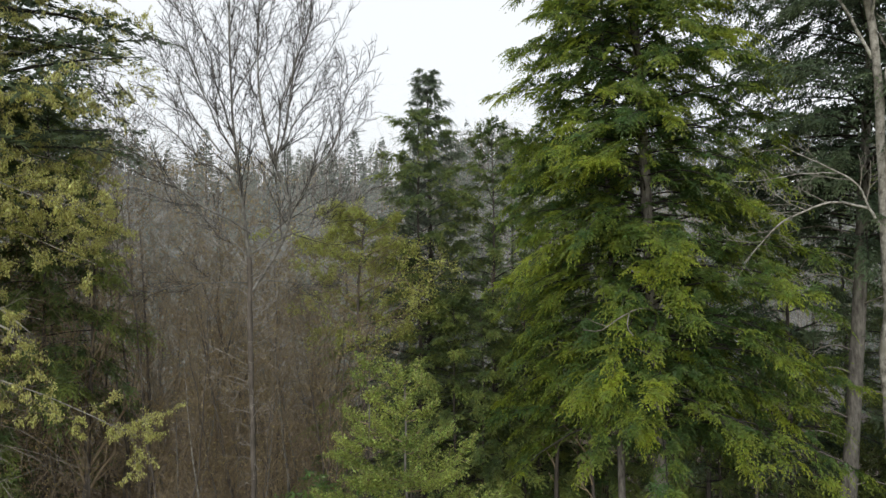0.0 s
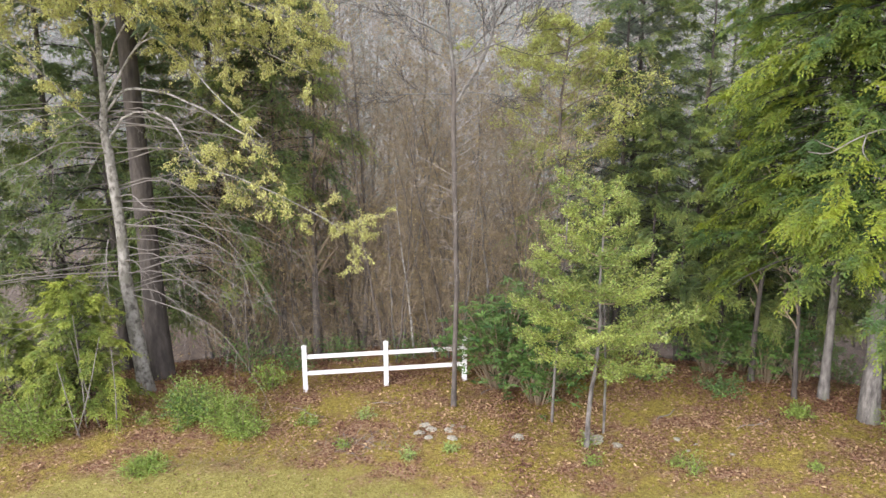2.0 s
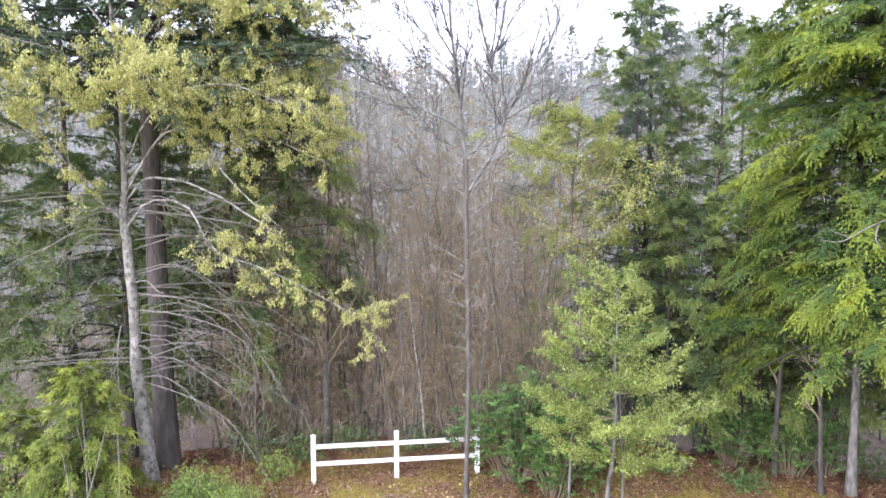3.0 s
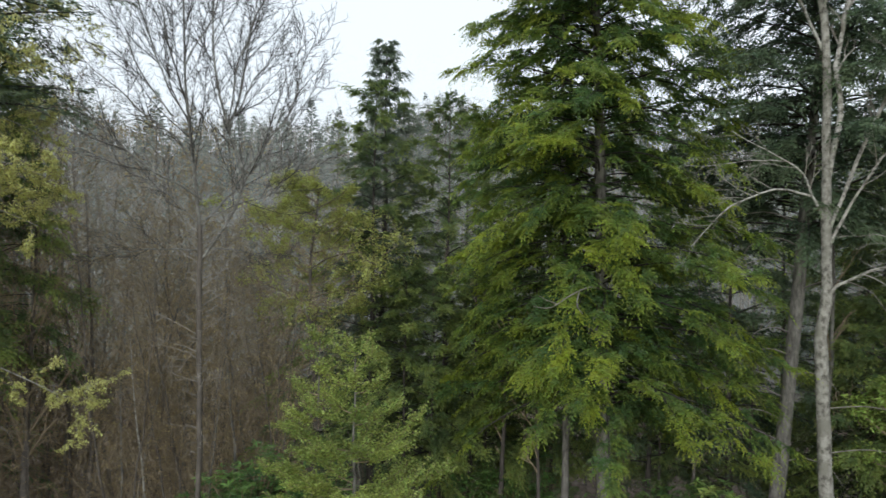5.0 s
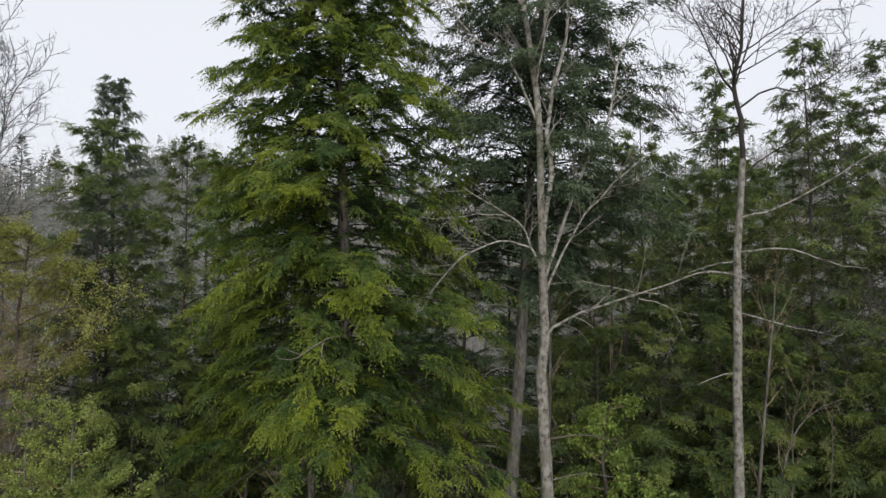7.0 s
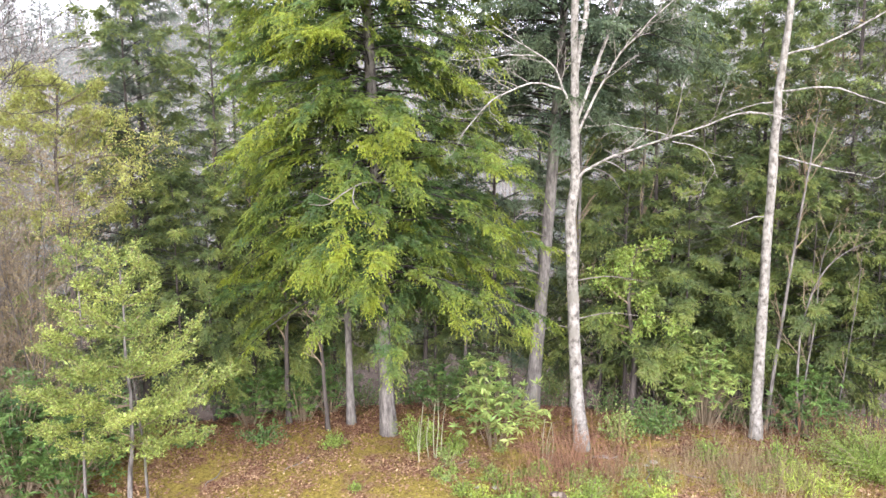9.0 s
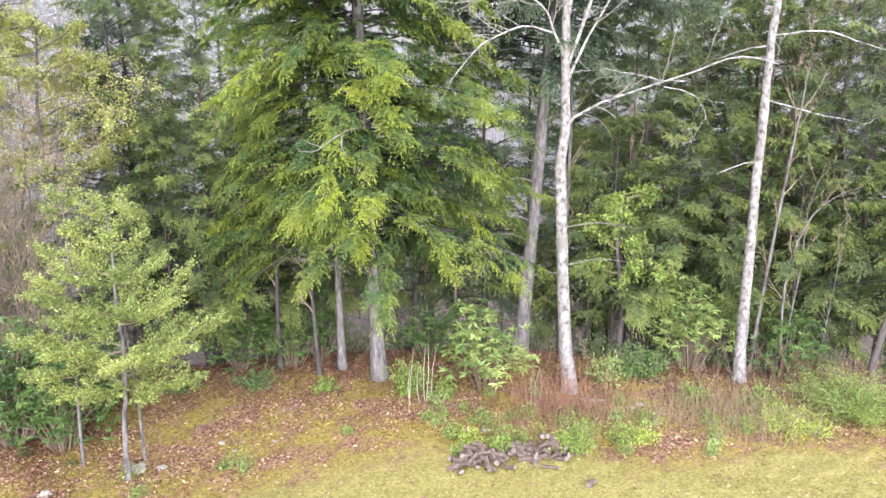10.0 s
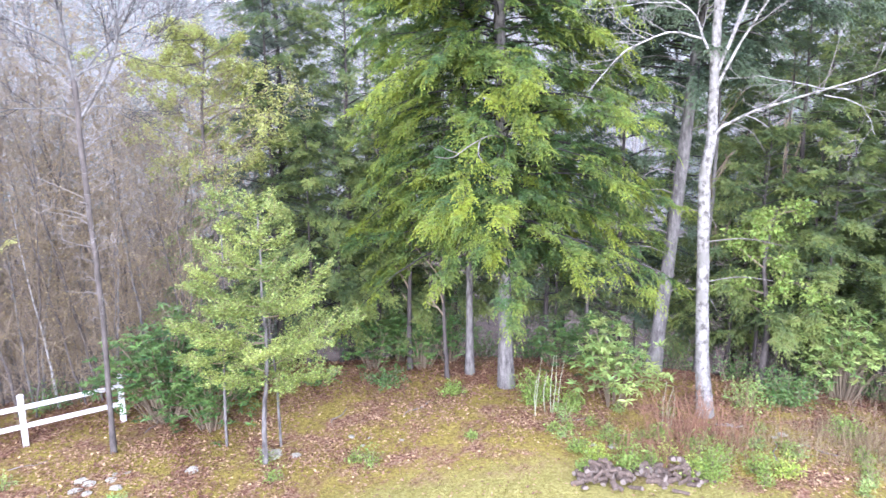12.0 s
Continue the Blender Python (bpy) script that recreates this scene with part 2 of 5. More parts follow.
def grow(soup, p, d, length, r, depth, rng, up=0.15, kids=4, spread=0.75, wobble=0.12, first=0.25, tips=None, ratio=0.58, nodes=None):
    """A branch and its side branches. tips gathers the ends of the last ones."""
    n, r = (3 if depth == 0 else 4), max(r, THIN[0])
    step = d * length / (n - 1)
    pts = [p]
    for k in range(n - 1):
        step = step + rng.normal(size=3) * wobble * length / (n - 1) + np.array([0, 0, up * length / (n - 1) * 0.25])
        pts.append(pts[-1] + step)
    pts = np.array(pts)
    tube(soup, pts, r * np.linspace(1, 0.4 if depth else 0.2, n), 5 if r > 0.025 else 3)
    if nodes is not None and depth <= 2:
        nodes.append(pts)
    if depth == 0:
        if tips is not None:
            tips.append((pts[-1], unit(step)))
        return
    for k in range(kids):
        s = first + (1 - first) * (k + rng.random() * 0.8) / kids
        x = min(s, 0.99) * (n - 1)
        i = int(x)
        q = pts[i] + (pts[i + 1] - pts[i]) * (x - i)
        t = unit(pts[i + 1] - pts[i])
        side = unit(cross3(t, rng.normal(size=3)))
        e = unit(t * math.cos(spread) + side * math.sin(spread) + np.array([0, 0, up]))
        grow(soup, q, e, length * ratio * (1.15 - 0.5 * s) * rng.uniform(0.7, 1.2), r * 0.55 * (1.1 - 0.5 * s), depth - 1, rng, up, kids, spread, wobble, first, tips, ratio, nodes)


def crown_mesh(leaf, mat, wood, bark):
    """Foliage and the branches that carry it, as one mesh with two surfaces."""
    both = Soup()
    both.v, both.y = leaf.v + wood.v, leaf.y + wood.y
    both.f = leaf.f + [f + leaf.n for f in wood.f]
    me = both.mesh("crown", mat)
    me.materials.append(bark)
    leaves = sum(len(f) for f in leaf.f)
    index = np.zeros(len(me.polygons), np.int32)
    index[leaves:] = 1
    me.polygons.foreach_set("material_index", index)
    return me


def part(name, mesh, parent, label=""):
    ob = new(name, mesh)
    ob.parent = parent
    return tagged(ob, label)


def thing(name, label, category, m, group="", kind=""):
    ob = new(name)
    ob.empty_display_size = 0.2
    ob.matrix_world = m
    return tagged(ob, label, category, group, kind)


def spot(az, d, z=None, turn=None):
    """A pose on the ground, by its bearing from the deck (degrees to the right) and distance; local x is across the view."""
    x, y = d * math.sin(radians(az)), d * math.cos(radians(az))
    return pose(x, y, ground_height(x, y) if z is None else z, 0, 0, -az if turn is None else turn)


def smoothstep(a, b, x):
    t = np.clip((x - a) / (b - a), 0, 1)
    return t * t * (3 - 2 * t)


def ground_height(x, y):
    d = np.hypot(x, y) * np.where(np.asarray(y) < 0, 0.0, 1.0)
    az = np.degrees(np.arctan2(x, np.maximum(y, 1e-3)))
    z = -5.0 * smoothstep(17.6, 33, d) + 37.0 * smoothstep(60, 190, d)
    z = z + smoothstep(75, 150, d) * (3.0 * np.sin(az * 0.16 + 0.6) + 1.6 * np.sin(az * 0.41))
    return z + 0.06 * np.sin(x * 0.9 + 1) * np.sin(y * 0.8) * smoothstep(2, 8, d)


def lawn_edge(az):
    """Distance from the deck at which the mown lawn ends and the leaf litter begins."""
    return 12.9 + 0.9 * np.cos((az + 8) * 0.09) * -1 + 3.4 * smoothstep(38, 54, az) + 0.5 * smoothstep(-30, -46, az)


# ---------------------------------------------------------------- ground
def build_ground():
    """One sheet: lawn, leaf litter, woodland floor and the hill beyond."""
    rings = np.concatenate([np.linspace(0.05, 8, 9), np.linspace(8.2, 30, 110), np.geomspace(30.6, 900, 50)])
    angs = np.radians(np.concatenate([np.linspace(-66, 72, 230), np.linspace(73, 293, 40)]))
    R, A = np.meshgrid(rings, angs, indexing="ij")
    X, Y = R * np.sin(A), R * np.cos(A) - 0.3
    Z = ground_height(X, Y)
    rng = np.random.default_rng(3)
    near = smoothstep(9, 13, R) * (1 - smoothstep(28, 34, R))
    Z = Z + near * 0.018 * rng.normal(size=Z.shape)
    n, k = R.shape
    v = np.stack([X, Y, Z], -1).reshape(-1, 3)
    i, j = np.meshgrid(np.arange(n - 1), np.arange(k), indexing="ij")
    p, q = i * k + j, i * k + (j + 1) % k
    f = np.concatenate([np.stack([p, p + k, q + k], -1).reshape(-1, 3), np.stack([p, q + k, q], -1).reshape(-1, 3)])
    f = f[:, ::-1]
    s = Soup()
    az = np.degrees(np.arctan2(X, np.maximum(Y, 1e-3)))
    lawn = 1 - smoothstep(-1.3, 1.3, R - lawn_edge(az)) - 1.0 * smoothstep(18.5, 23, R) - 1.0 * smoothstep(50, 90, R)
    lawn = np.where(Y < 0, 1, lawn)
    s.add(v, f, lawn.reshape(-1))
    m = bpy.data.materials.new("lawn_and_leaf_litter")
    m.use_nodes = True
    nd, l = m.node_tree.nodes, m.node_tree.links
    b = nd["Principled BSDF"]
    b.inputs["Roughness"].default_value, b.inputs["Specular IOR Level"].default_value = 0.9, 0.2
    tc = nd.new("ShaderNodeTexCoord")

    def ramp(scale, stops, detail=6):
        ns, rp = nd.new("ShaderNodeTexNoise"), nd.new("ShaderNodeValToRGB")
        ns.inputs["Scale"].default_value, ns.inputs["Detail"].default_value, ns.inputs["Roughness"].default_value = scale, detail, 0.7
        l.new(tc.outputs["Object"], ns.inputs["Vector"])
        while len(rp.color_ramp.elements) < len(stops):
            rp.color_ramp.elements.new(0.5)
        for e, (ps, c) in zip(rp.color_ramp.elements, stops):
            e.position, e.color = ps, (*c, 1)
        l.new(ns.outputs[0], rp.inputs[0])
        return rp.outputs[0]

    def mix(fac, a, c):
        mx = nd.new("ShaderNodeMix")
        mx.data_type = "RGBA"
        l.new(fac, mx.inputs[0])
        l.new(a, mx.inputs[6])
        l.new(c, mx.inputs[7])
        return mx.outputs[2]

    litter = ramp(14, [(0.38, (0.05, 0.024, 0.015)), (0.46, (0.16, 0.075, 0.044)), (0.56, (0.27, 0.165, 0.1)), (0.68, (0.42, 0.325, 0.21))])
    moss = ramp(13, [(0.34, (0.095, 0.066, 0.017)), (0.5, (0.24, 0.188, 0.04)), (0.66, (0.365, 0.3, 0.075))], 9)
    turf = ramp(15, [(0.32, (0.145, 0.123, 0.03)), (0.5, (0.252, 0.224, 0.064)), (0.68, (0.35, 0.318, 0.115))], 9)
    patches = ramp(0.8, [(0.43, (0, 0, 0)), (0.53, (1, 1, 1))], 9)
    soil = mix(patches, litter, moss)
    at = nd.new("ShaderNodeAttribute")
    at.attribute_name = "young"
    nz = nd.new("ShaderNodeTexNoise")
    nz.inputs["Scale"].default_value, nz.inputs["Detail"].default_value = 1.6, 8
    l.new(tc.outputs["Object"], nz.inputs["Vector"])
    ad, mr = nd.new("ShaderNodeMath"), nd.new("ShaderNodeMapRange")
    l.new(at.outputs["Fac"], ad.inputs[0])
    l.new(nz.outputs[0], ad.inputs[1])
    mr.inputs[1].default_value, mr.inputs[2].default_value = 0.78, 1.25
    l.new(ad.outputs[0], mr.inputs[0])
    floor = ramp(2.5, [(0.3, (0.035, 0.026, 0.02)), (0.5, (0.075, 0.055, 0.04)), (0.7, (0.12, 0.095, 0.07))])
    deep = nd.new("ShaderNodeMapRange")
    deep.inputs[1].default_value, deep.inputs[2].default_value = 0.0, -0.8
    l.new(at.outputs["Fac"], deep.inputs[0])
    # hill soil greyed: distance haze put into its colour
    hazed_slope = ramp(0.3, [(0.35, (0.1, 0.105, 0.098)), (0.65, (0.14, 0.142, 0.132))])
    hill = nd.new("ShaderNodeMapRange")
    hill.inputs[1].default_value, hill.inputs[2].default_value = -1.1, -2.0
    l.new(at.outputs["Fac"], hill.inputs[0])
    l.new(mix(hill.outputs[0], mix(deep.outputs[0], mix(mr.outputs[0], soil, turf), floor), hazed_slope), b.inputs["Base Color"])
    bn, bp = nd.new("ShaderNodeTexNoise"), nd.new("ShaderNodeBump")
    bn.inputs["Scale"].default_value, bn.inputs["Detail"].default_value = 28, 5
    l.new(tc.outputs["Object"], bn.inputs["Vector"])
    l.new(bn.outputs[0], bp.inputs["Height"])
    bp.inputs["Strength"].default_value, bp.inputs["Distance"].default_value = 1.0, 0.06
    l.new(bp.outputs[0], b.inputs["Normal"])
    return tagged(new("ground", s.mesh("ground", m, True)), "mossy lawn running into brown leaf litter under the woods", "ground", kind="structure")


build_ground()


# ---------------------------------------------------------------- conifers
def conifer_meshes(seed, height, base, radius, branches, mat, bark, trunk_r, droop=0.35, rise=0.15, blade=0.085, broad=0.028,
                   lets=20, per=12, power=0.8, ragged=0.3, lean=0.0, bare=0.15, young=1.0, hang=0.45, gaps=0.0, face=0.8, boughs=4):
    """Trunk and crown of a conifer: branches that droop, with flat sprays of needles on both sides."""
    rng = np.random.default_rng(seed)
    trunk, wood, leaf = Soup(), Soup(), Soup()
    zs = np.linspace(0, 1, 16)
    flare = 1 + 0.35 * np.exp(-zs * height / 0.4)
    path = np.stack([lean * zs * height + 0.02 * height * 0.1 * np.sin(zs * 5 + seed), 0.03 * np.sin(zs * 4), zs * height], -1)
    tube(trunk, path, np.maximum(trunk_r * (1 - zs * 0.97) * flare, 0.012), 12, 0.05, rng)
    for k in range(branches):
        u = (k + rng.random()) / branches
        u = u ** 1.15
        h = base + (height - base) * u
        if gaps and rng.random() < gaps:
            continue
        reach = radius * (1 - u) ** power * (1 - ragged + 2 * ragged * rng.random() ** 1.4) + 0.12
        if u < 0.08:
            reach *= 0.75
        a = k * 2.39996 + rng.normal() * 0.5
        o = np.array([lean * h, 0, h])
        out = np.array([math.cos(a), math.sin(a), 0])
        bend = np.array([-out[1], out[0], 0]) * rng.normal() * 0.12
        s = np.linspace(0, 1, 6)[:, None]
        dr = droop * rng.uniform(0.7, 1.3)
        pts = o + out * reach * s + bend * reach * s**2 + np.array([0, 0, 1]) * reach * ((rise * rng.uniform(0.0, 2.2) + 0.9 * u**3) * s - dr * s**2)
        tube(wood, pts, np.linspace(max(0.012, 0.014 * reach), 0.004, 6), 4)
        tone = rng.normal() * 0.15
        axes = [(pts, 1.0)]
        for e in range(boughs if reach > 0.8 else 0):
            f = rng.uniform(0.3, 0.8)
            i0 = int(f * 5)
            p0 = pts[i0] + (pts[i0 + 1] - pts[i0]) * (f * 5 - i0)
            t0 = unit(pts[i0 + 1] - pts[i0])
            sd = np.array([-out[1], out[0], 0]) * (1 if e % 2 else -1)
            w0 = rng.uniform(0.45, 0.95)
            dv = unit(t0 * math.cos(w0) + sd * math.sin(w0) + np.array([0, 0, rng.normal() * 0.3]))
            ll = reach * (1.05 - f) * rng.uniform(0.55, 0.9) + 0.15
            axes.append((p0 + dv * ll * s + np.array([0, 0, -1]) * (0.35 * hang + 0.1) * ll * s**2, 0.5))
        for axis, share in axes:
            m = max(5, int(lets * share * (0.35 + 0.65 * reach / radius)))
            lo = bare if share == 1.0 else 0.05
            q = np.minimum(lo + (1 - lo) * (np.arange(m) + rng.random(m)) / m, 0.995)
            idx = np.minimum((q * 5).astype(int), 4)
            fr = (q * 5 - idx)[:, None]
            c = axis[idx] * (1 - fr) + axis[idx + 1] * fr
            tan = unit(axis[idx + 1] - axis[idx])
            sgn = np.where(np.arange(m) % 2 == 0, 1, -1)[:, None]
            lat = unit(cross3(tan, [0, 0, 1])) * sgn
            ang = rng.uniform(0.5, 1.0, (m, 1))
            dd = unit(tan * np.cos(ang) + lat * np.sin(ang) + rng.normal(size=(m, 3)) * 0.2 + np.array([0, 0, 0.1]))
            ln = (0.45 + 0.55 * rng.random(m)) * np.minimum(0.62, 0.18 + 0.2 * reach) * (1.1 - 0.45 * q)
            w = (np.arange(per) + 0.5) / per
            W = np.broadcast_to(w, (m, per)) + rng.normal(size=(m, per)) * 0.03
            pos = c[:, None] + dd[:, None] * (ln[:, None] * W)[..., None]
            pos[..., 2] -= hang * ln[:, None] * W**2 * 0.6
            pos += rng.normal(size=pos.shape) * 0.016
            side = np.where(np.arange(per) % 2 == 0, 1.0, -1.0)[None, :, None]
            cross = unit(cross3(dd, [0, 0, 1.0]))[:, None]
            fan = np.clip(1 - W, 0.15, 1)[..., None]
            bd = dd[:, None] * (0.9 - 0.3 * fan) + cross * side * fan * 0.9 + rng.normal(size=(m, per, 3)) * 0.12
            bd[..., 2] -= hang * (0.1 + 0.6 * W) + rng.normal(size=(m, per)) * 0.15
            nn = out * face + np.array([0, 0, 0.75]) + rng.normal(size=(m, per, 3)) * 0.4
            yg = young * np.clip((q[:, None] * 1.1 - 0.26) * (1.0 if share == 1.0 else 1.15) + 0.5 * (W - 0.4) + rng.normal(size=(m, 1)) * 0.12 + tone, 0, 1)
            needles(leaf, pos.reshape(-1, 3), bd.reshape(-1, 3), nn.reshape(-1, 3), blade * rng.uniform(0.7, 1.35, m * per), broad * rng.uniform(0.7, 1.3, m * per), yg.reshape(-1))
    return trunk.mesh("trunk", bark, True), crown_mesh(leaf, mat, wood, BLACK_BARK)


def put_conifer(name, label, m, meshes, category="tree", group=""):
    root = thing(name, label, category, m, group)
    part("trunk", meshes[0], root)
    part("crown", meshes[1], root)
    return root


def hemlock_meshes(seed, height, base, radius, branches, mat, bark, trunk_r, power=0.8, ragged=0.35, lean=0.0, rise=0.25, droop=0.42,
                   tufts=5.0, size=0.5, fingers=6, per=13, blade=0.08, slim=0.4, gaps=0.0, young=1.0, bare=0.25, hang=0.35):
    """Trunk and crown of a hemlock: arching branches that carry fan-shaped tufts of fingered fronds, which nod at the tips."""
    rng = np.random.default_rng(seed)
    trunk, wood, leaf = Soup(), Soup(), Soup()
    zs = np.linspace(0, 1, 18)
    flare = 1 + 0.4 * np.exp(-zs * height / 0.4)
    tube(trunk, np.stack([lean * zs * height + 0.03 * np.sin(zs * 9 + seed), 0.03 * np.sin(zs * 7), zs * height - 0.15], -1), np.maximum(trunk_r * (1 - zs * 0.97) * flare, 0.012), 12, 0.05, rng)
    up = np.array([0, 0, 1.0])
    for k in range(branches):
        u = ((k + rng.random()) / branches) ** 0.97
        if rng.random() < gaps * (0.3 + 1.4 * u):
            continue
        h = base + (height - base) * u
        reach = radius * (1 - u) ** power * (1 - ragged + 1.5 * ragged * rng.random() ** 0.8) + 0.2
        a = k * 2.39996 + rng.normal() * 0.45
        out = np.array([math.cos(a), math.sin(a), 0])
        across = np.array([-out[1], out[0], 0])
        t = np.linspace(0, 1, 7)[:, None]
        lift, fall = rise * rng.uniform(0.2, 1.8) + 0.7 * u**3, droop * rng.uniform(0.6, 1.3) * (1 - 0.5 * u)
        axis = np.array([lean * h, 0, h]) + out * reach * t + across * reach * 0.15 * rng.normal() * t**2 + up * reach * (lift * t - fall * t**2.2)
        tube(wood, axis, np.linspace(max(0.009, 0.008 * reach), 0.003, 7), 4)
        tone = rng.normal() * 0.16
        m = max(3, int(tufts * (0.6 + reach) + rng.random()))
        q = np.minimum(bare + (1 - bare) * ((np.arange(m) + rng.random(m)) / m) ** 0.75, 0.99)
        i = np.minimum((q * 6).astype(int), 5)
        fr = (q * 6 - i)[:, None]
        c = axis[i] * (1 - fr) + axis[i + 1] * fr
        tan = unit(axis[i + 1] - axis[i])
        swing = rng.normal(size=(m, 1)) * 0.8 * (1.25 - q[:, None])
        way = unit(tan * np.cos(swing) + across * np.sin(swing) + up * (rng.normal(size=(m, 1)) * 0.22))
        off = rng.uniform(0.0, 0.3, (m, 1)) * reach * (1.05 - q[:, None])
        for e in range(m):
            if off[e, 0] > 0.15:
                tube(wood, np.stack([c[e], c[e] + way[e] * off[e]]), [0.007, 0.004], 3)
        c = c + way * off
        S = size * rng.uniform(0.6, 1.25, m) * min(1.0, 0.45 + 0.25 * reach)
        face = unit(up * 0.8 + out * 0.55 + rng.normal(size=(m, 3)) * 0.3)
        lat = unit(cross3(way, face))
        # fingers spread from each tuft's root
        g = np.linspace(-1.05, 1.05, fingers)[None] + rng.normal(size=(m, fingers)) * 0.12
        fd = way[:, None] * np.cos(g)[..., None] + lat[:, None] * np.sin(g)[..., None]
        fl = S[:, None] * (1 - 0.38 * np.abs(g)) * rng.uniform(0.75, 1.2, (m, fingers))
        root = c[:, None] + way[:, None] * (S[:, None] * 0.22 * np.cos(g))[..., None]
        W = (np.arange(per) + 0.5) / per
        W = np.clip(W[None, None] + rng.normal(size=(m, fingers, per)) * 0.03, 0.02, 1)
        nod = hang * rng.uniform(0.5, 1.5, (m, 1, 1))
        pos = root[:, :, None] + fd[:, :, None] * (fl[..., None] * W)[..., None] - up * (nod * fl[..., None] * W**2)[..., None]
        ld = unit(fd[:, :, None] - up * (2 * nod * W)[..., None])
        taper = np.clip(1.15 - W, 0.15, 1)[..., None]
        alt = np.where(np.arange(per) % 2 == 0, 1.0, -1.0)[None, None, :, None]
        ls = unit(cross3(ld, np.broadcast_to(face[:, None, None], ld.shape))) * alt
        d = ld * (1.0 - 0.4 * taper) + ls * taper * 0.85 - up * 0.12 + rng.normal(size=pos.shape) * 0.15
        nn = face[:, None, None] + rng.normal(size=pos.shape) * 0.35
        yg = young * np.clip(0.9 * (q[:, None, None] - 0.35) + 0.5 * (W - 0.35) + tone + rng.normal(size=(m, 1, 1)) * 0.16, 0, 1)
        bl = blade * (0.65 + 0.5 * taper[..., 0]) * rng.uniform(0.7, 1.25, pos.shape[:3])
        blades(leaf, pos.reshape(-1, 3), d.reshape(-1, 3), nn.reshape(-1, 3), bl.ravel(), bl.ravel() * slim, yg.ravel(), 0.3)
    return trunk.mesh("trunk", bark, True), crown_mesh(leaf, mat, wood, BLACK_BARK)


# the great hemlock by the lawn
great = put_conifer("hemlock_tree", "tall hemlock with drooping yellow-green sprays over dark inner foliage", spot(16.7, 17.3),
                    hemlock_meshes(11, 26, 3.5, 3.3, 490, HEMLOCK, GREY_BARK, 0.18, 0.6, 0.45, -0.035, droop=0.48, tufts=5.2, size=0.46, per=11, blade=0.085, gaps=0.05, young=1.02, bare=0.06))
dead = Soup()
tube(dead, spline([(-0.1, -0.8, 6.2), (-0.4, -2.4, 6.35), (-0.77, -3.15, 6.2), (-1.1, -3.4, 5.98), (-1.42, -3.5, 6.0)], 12), np.linspace(0.018, 0.006, 12), 5)
tube(dead, spline([(-0.6, -2.8, 6.3), (-0.62, -3.3, 6.05), (-0.5, -3.6, 5.9)], 6), np.linspace(0.014, 0.005, 6), 4)
tube(dead, spline([(-1.0, -3.3, 6.05), (-1.2, -3.5, 6.14), (-1.3, -3.7, 6.22)], 6), np.linspace(0.01, 0.004, 6), 4)
part("dead_branch", dead.mesh("dead_branch", DEAD, True), great, "bare grey dead branch")

# second hemlock trunk close behind it
put_conifer("hemlock_tree", "hemlock with a grey trunk standing close behind a larger one", spot(13.6, 18.2),
            hemlock_meshes(12, 18, 3.0, 2.9, 190, HEMLOCK, GREY_BARK, 0.1, 0.7, 0.45, -0.02, per=8, blade=0.105, young=0.7, bare=0.14))

# the dark cedar
put_conifer("cedar_tree", "dark green cedar with a thin ragged top", spot(-1.0, 24.5),
            hemlock_meshes(21, 15.9, 1.2, 2.7, 260, CEDAR, DARK_BARK, 0.2, 0.8, 0.45, rise=0.45, droop=0.5, tufts=4.2, size=0.5, fingers=5, per=9, blade=0.1, slim=0.3, hang=0.6, bare=0.1))

# the dark hemlock behind the birch
leaner = put_conifer("hemlock_tree", "dark leaning conifer with a bare grey lower trunk and sparse sprays", spot(28.2, 19.3),
            hemlock_meshes(31, 22, 7.6, 3.2, 340, DARK_NEEDLE, GREY_BARK, 0.2, 0.38, 0.5, 0.075, rise=0.3, droop=0.4, tufts=4.4, size=0.55, per=7, blade=0.12, slim=0.34, gaps=0.1, bare=0.12, hang=0.5))
stub = np.random.default_rng(33)
for k in range(13):
    z, side, L = 2.2 + k * 0.52, (-1 if k % 4 else 1), stub.uniform(0.8, 2.0)
    dead, y = Soup(), stub.uniform(-0.9, 0.2)
    tube(dead, spline([(0.075 * z, 0, z), (0.075 * z + side * L * 0.4, y * 0.4, z + 0.16 * L), (0.075 * z + side * L * 0.8, y * 0.8, z + 0.06 * L), (0.075 * z + side * L, y, z - 0.22 * L)], 9), np.linspace(0.02, 0.005, 9), 4)
    part("dead_branch", dead.mesh("dead_branch", DEAD, True), leaner)
put_conifer("hemlock_tree", "dark shaded hemlock with sparse drooping sprays", spot(25.3, 21.5),
            hemlock_meshes(32, 11.5, 2.0, 2.6, 80, DARK_NEEDLE, DARK_BARK, 0.1, 0.5, 0.5, tufts=3.2, size=0.55, per=9, blade=0.1, gaps=0.15))

UNDER_A = hemlock_meshes(41, 12.8, 2.0, 3.0, 88, UNDER, DARK_BARK, 0.12, 0.65, 0.5, tufts=3.6, size=0.58, fingers=5, per=8, slim=0.32, blade=0.13, young=0.85)
UNDER_B = hemlock_meshes(42, 17.0, 2.6, 3.3, 105, UNDER, DARK_BARK, 0.15, 0.8, 0.5, tufts=3.1, size=0.64, fingers=5, per=8, slim=0.32, blade=0.14, young=0.6)
UNDER_C = hemlock_meshes(43, 6.6, 1.7, 2.2, 52, UNDER, DARK_BARK, 0.06, 0.65, 0.5, rise=0.2, droop=0.3, tufts=4.2, size=0.47, fingers=5, per=8, slim=0.32, blade=0.11)
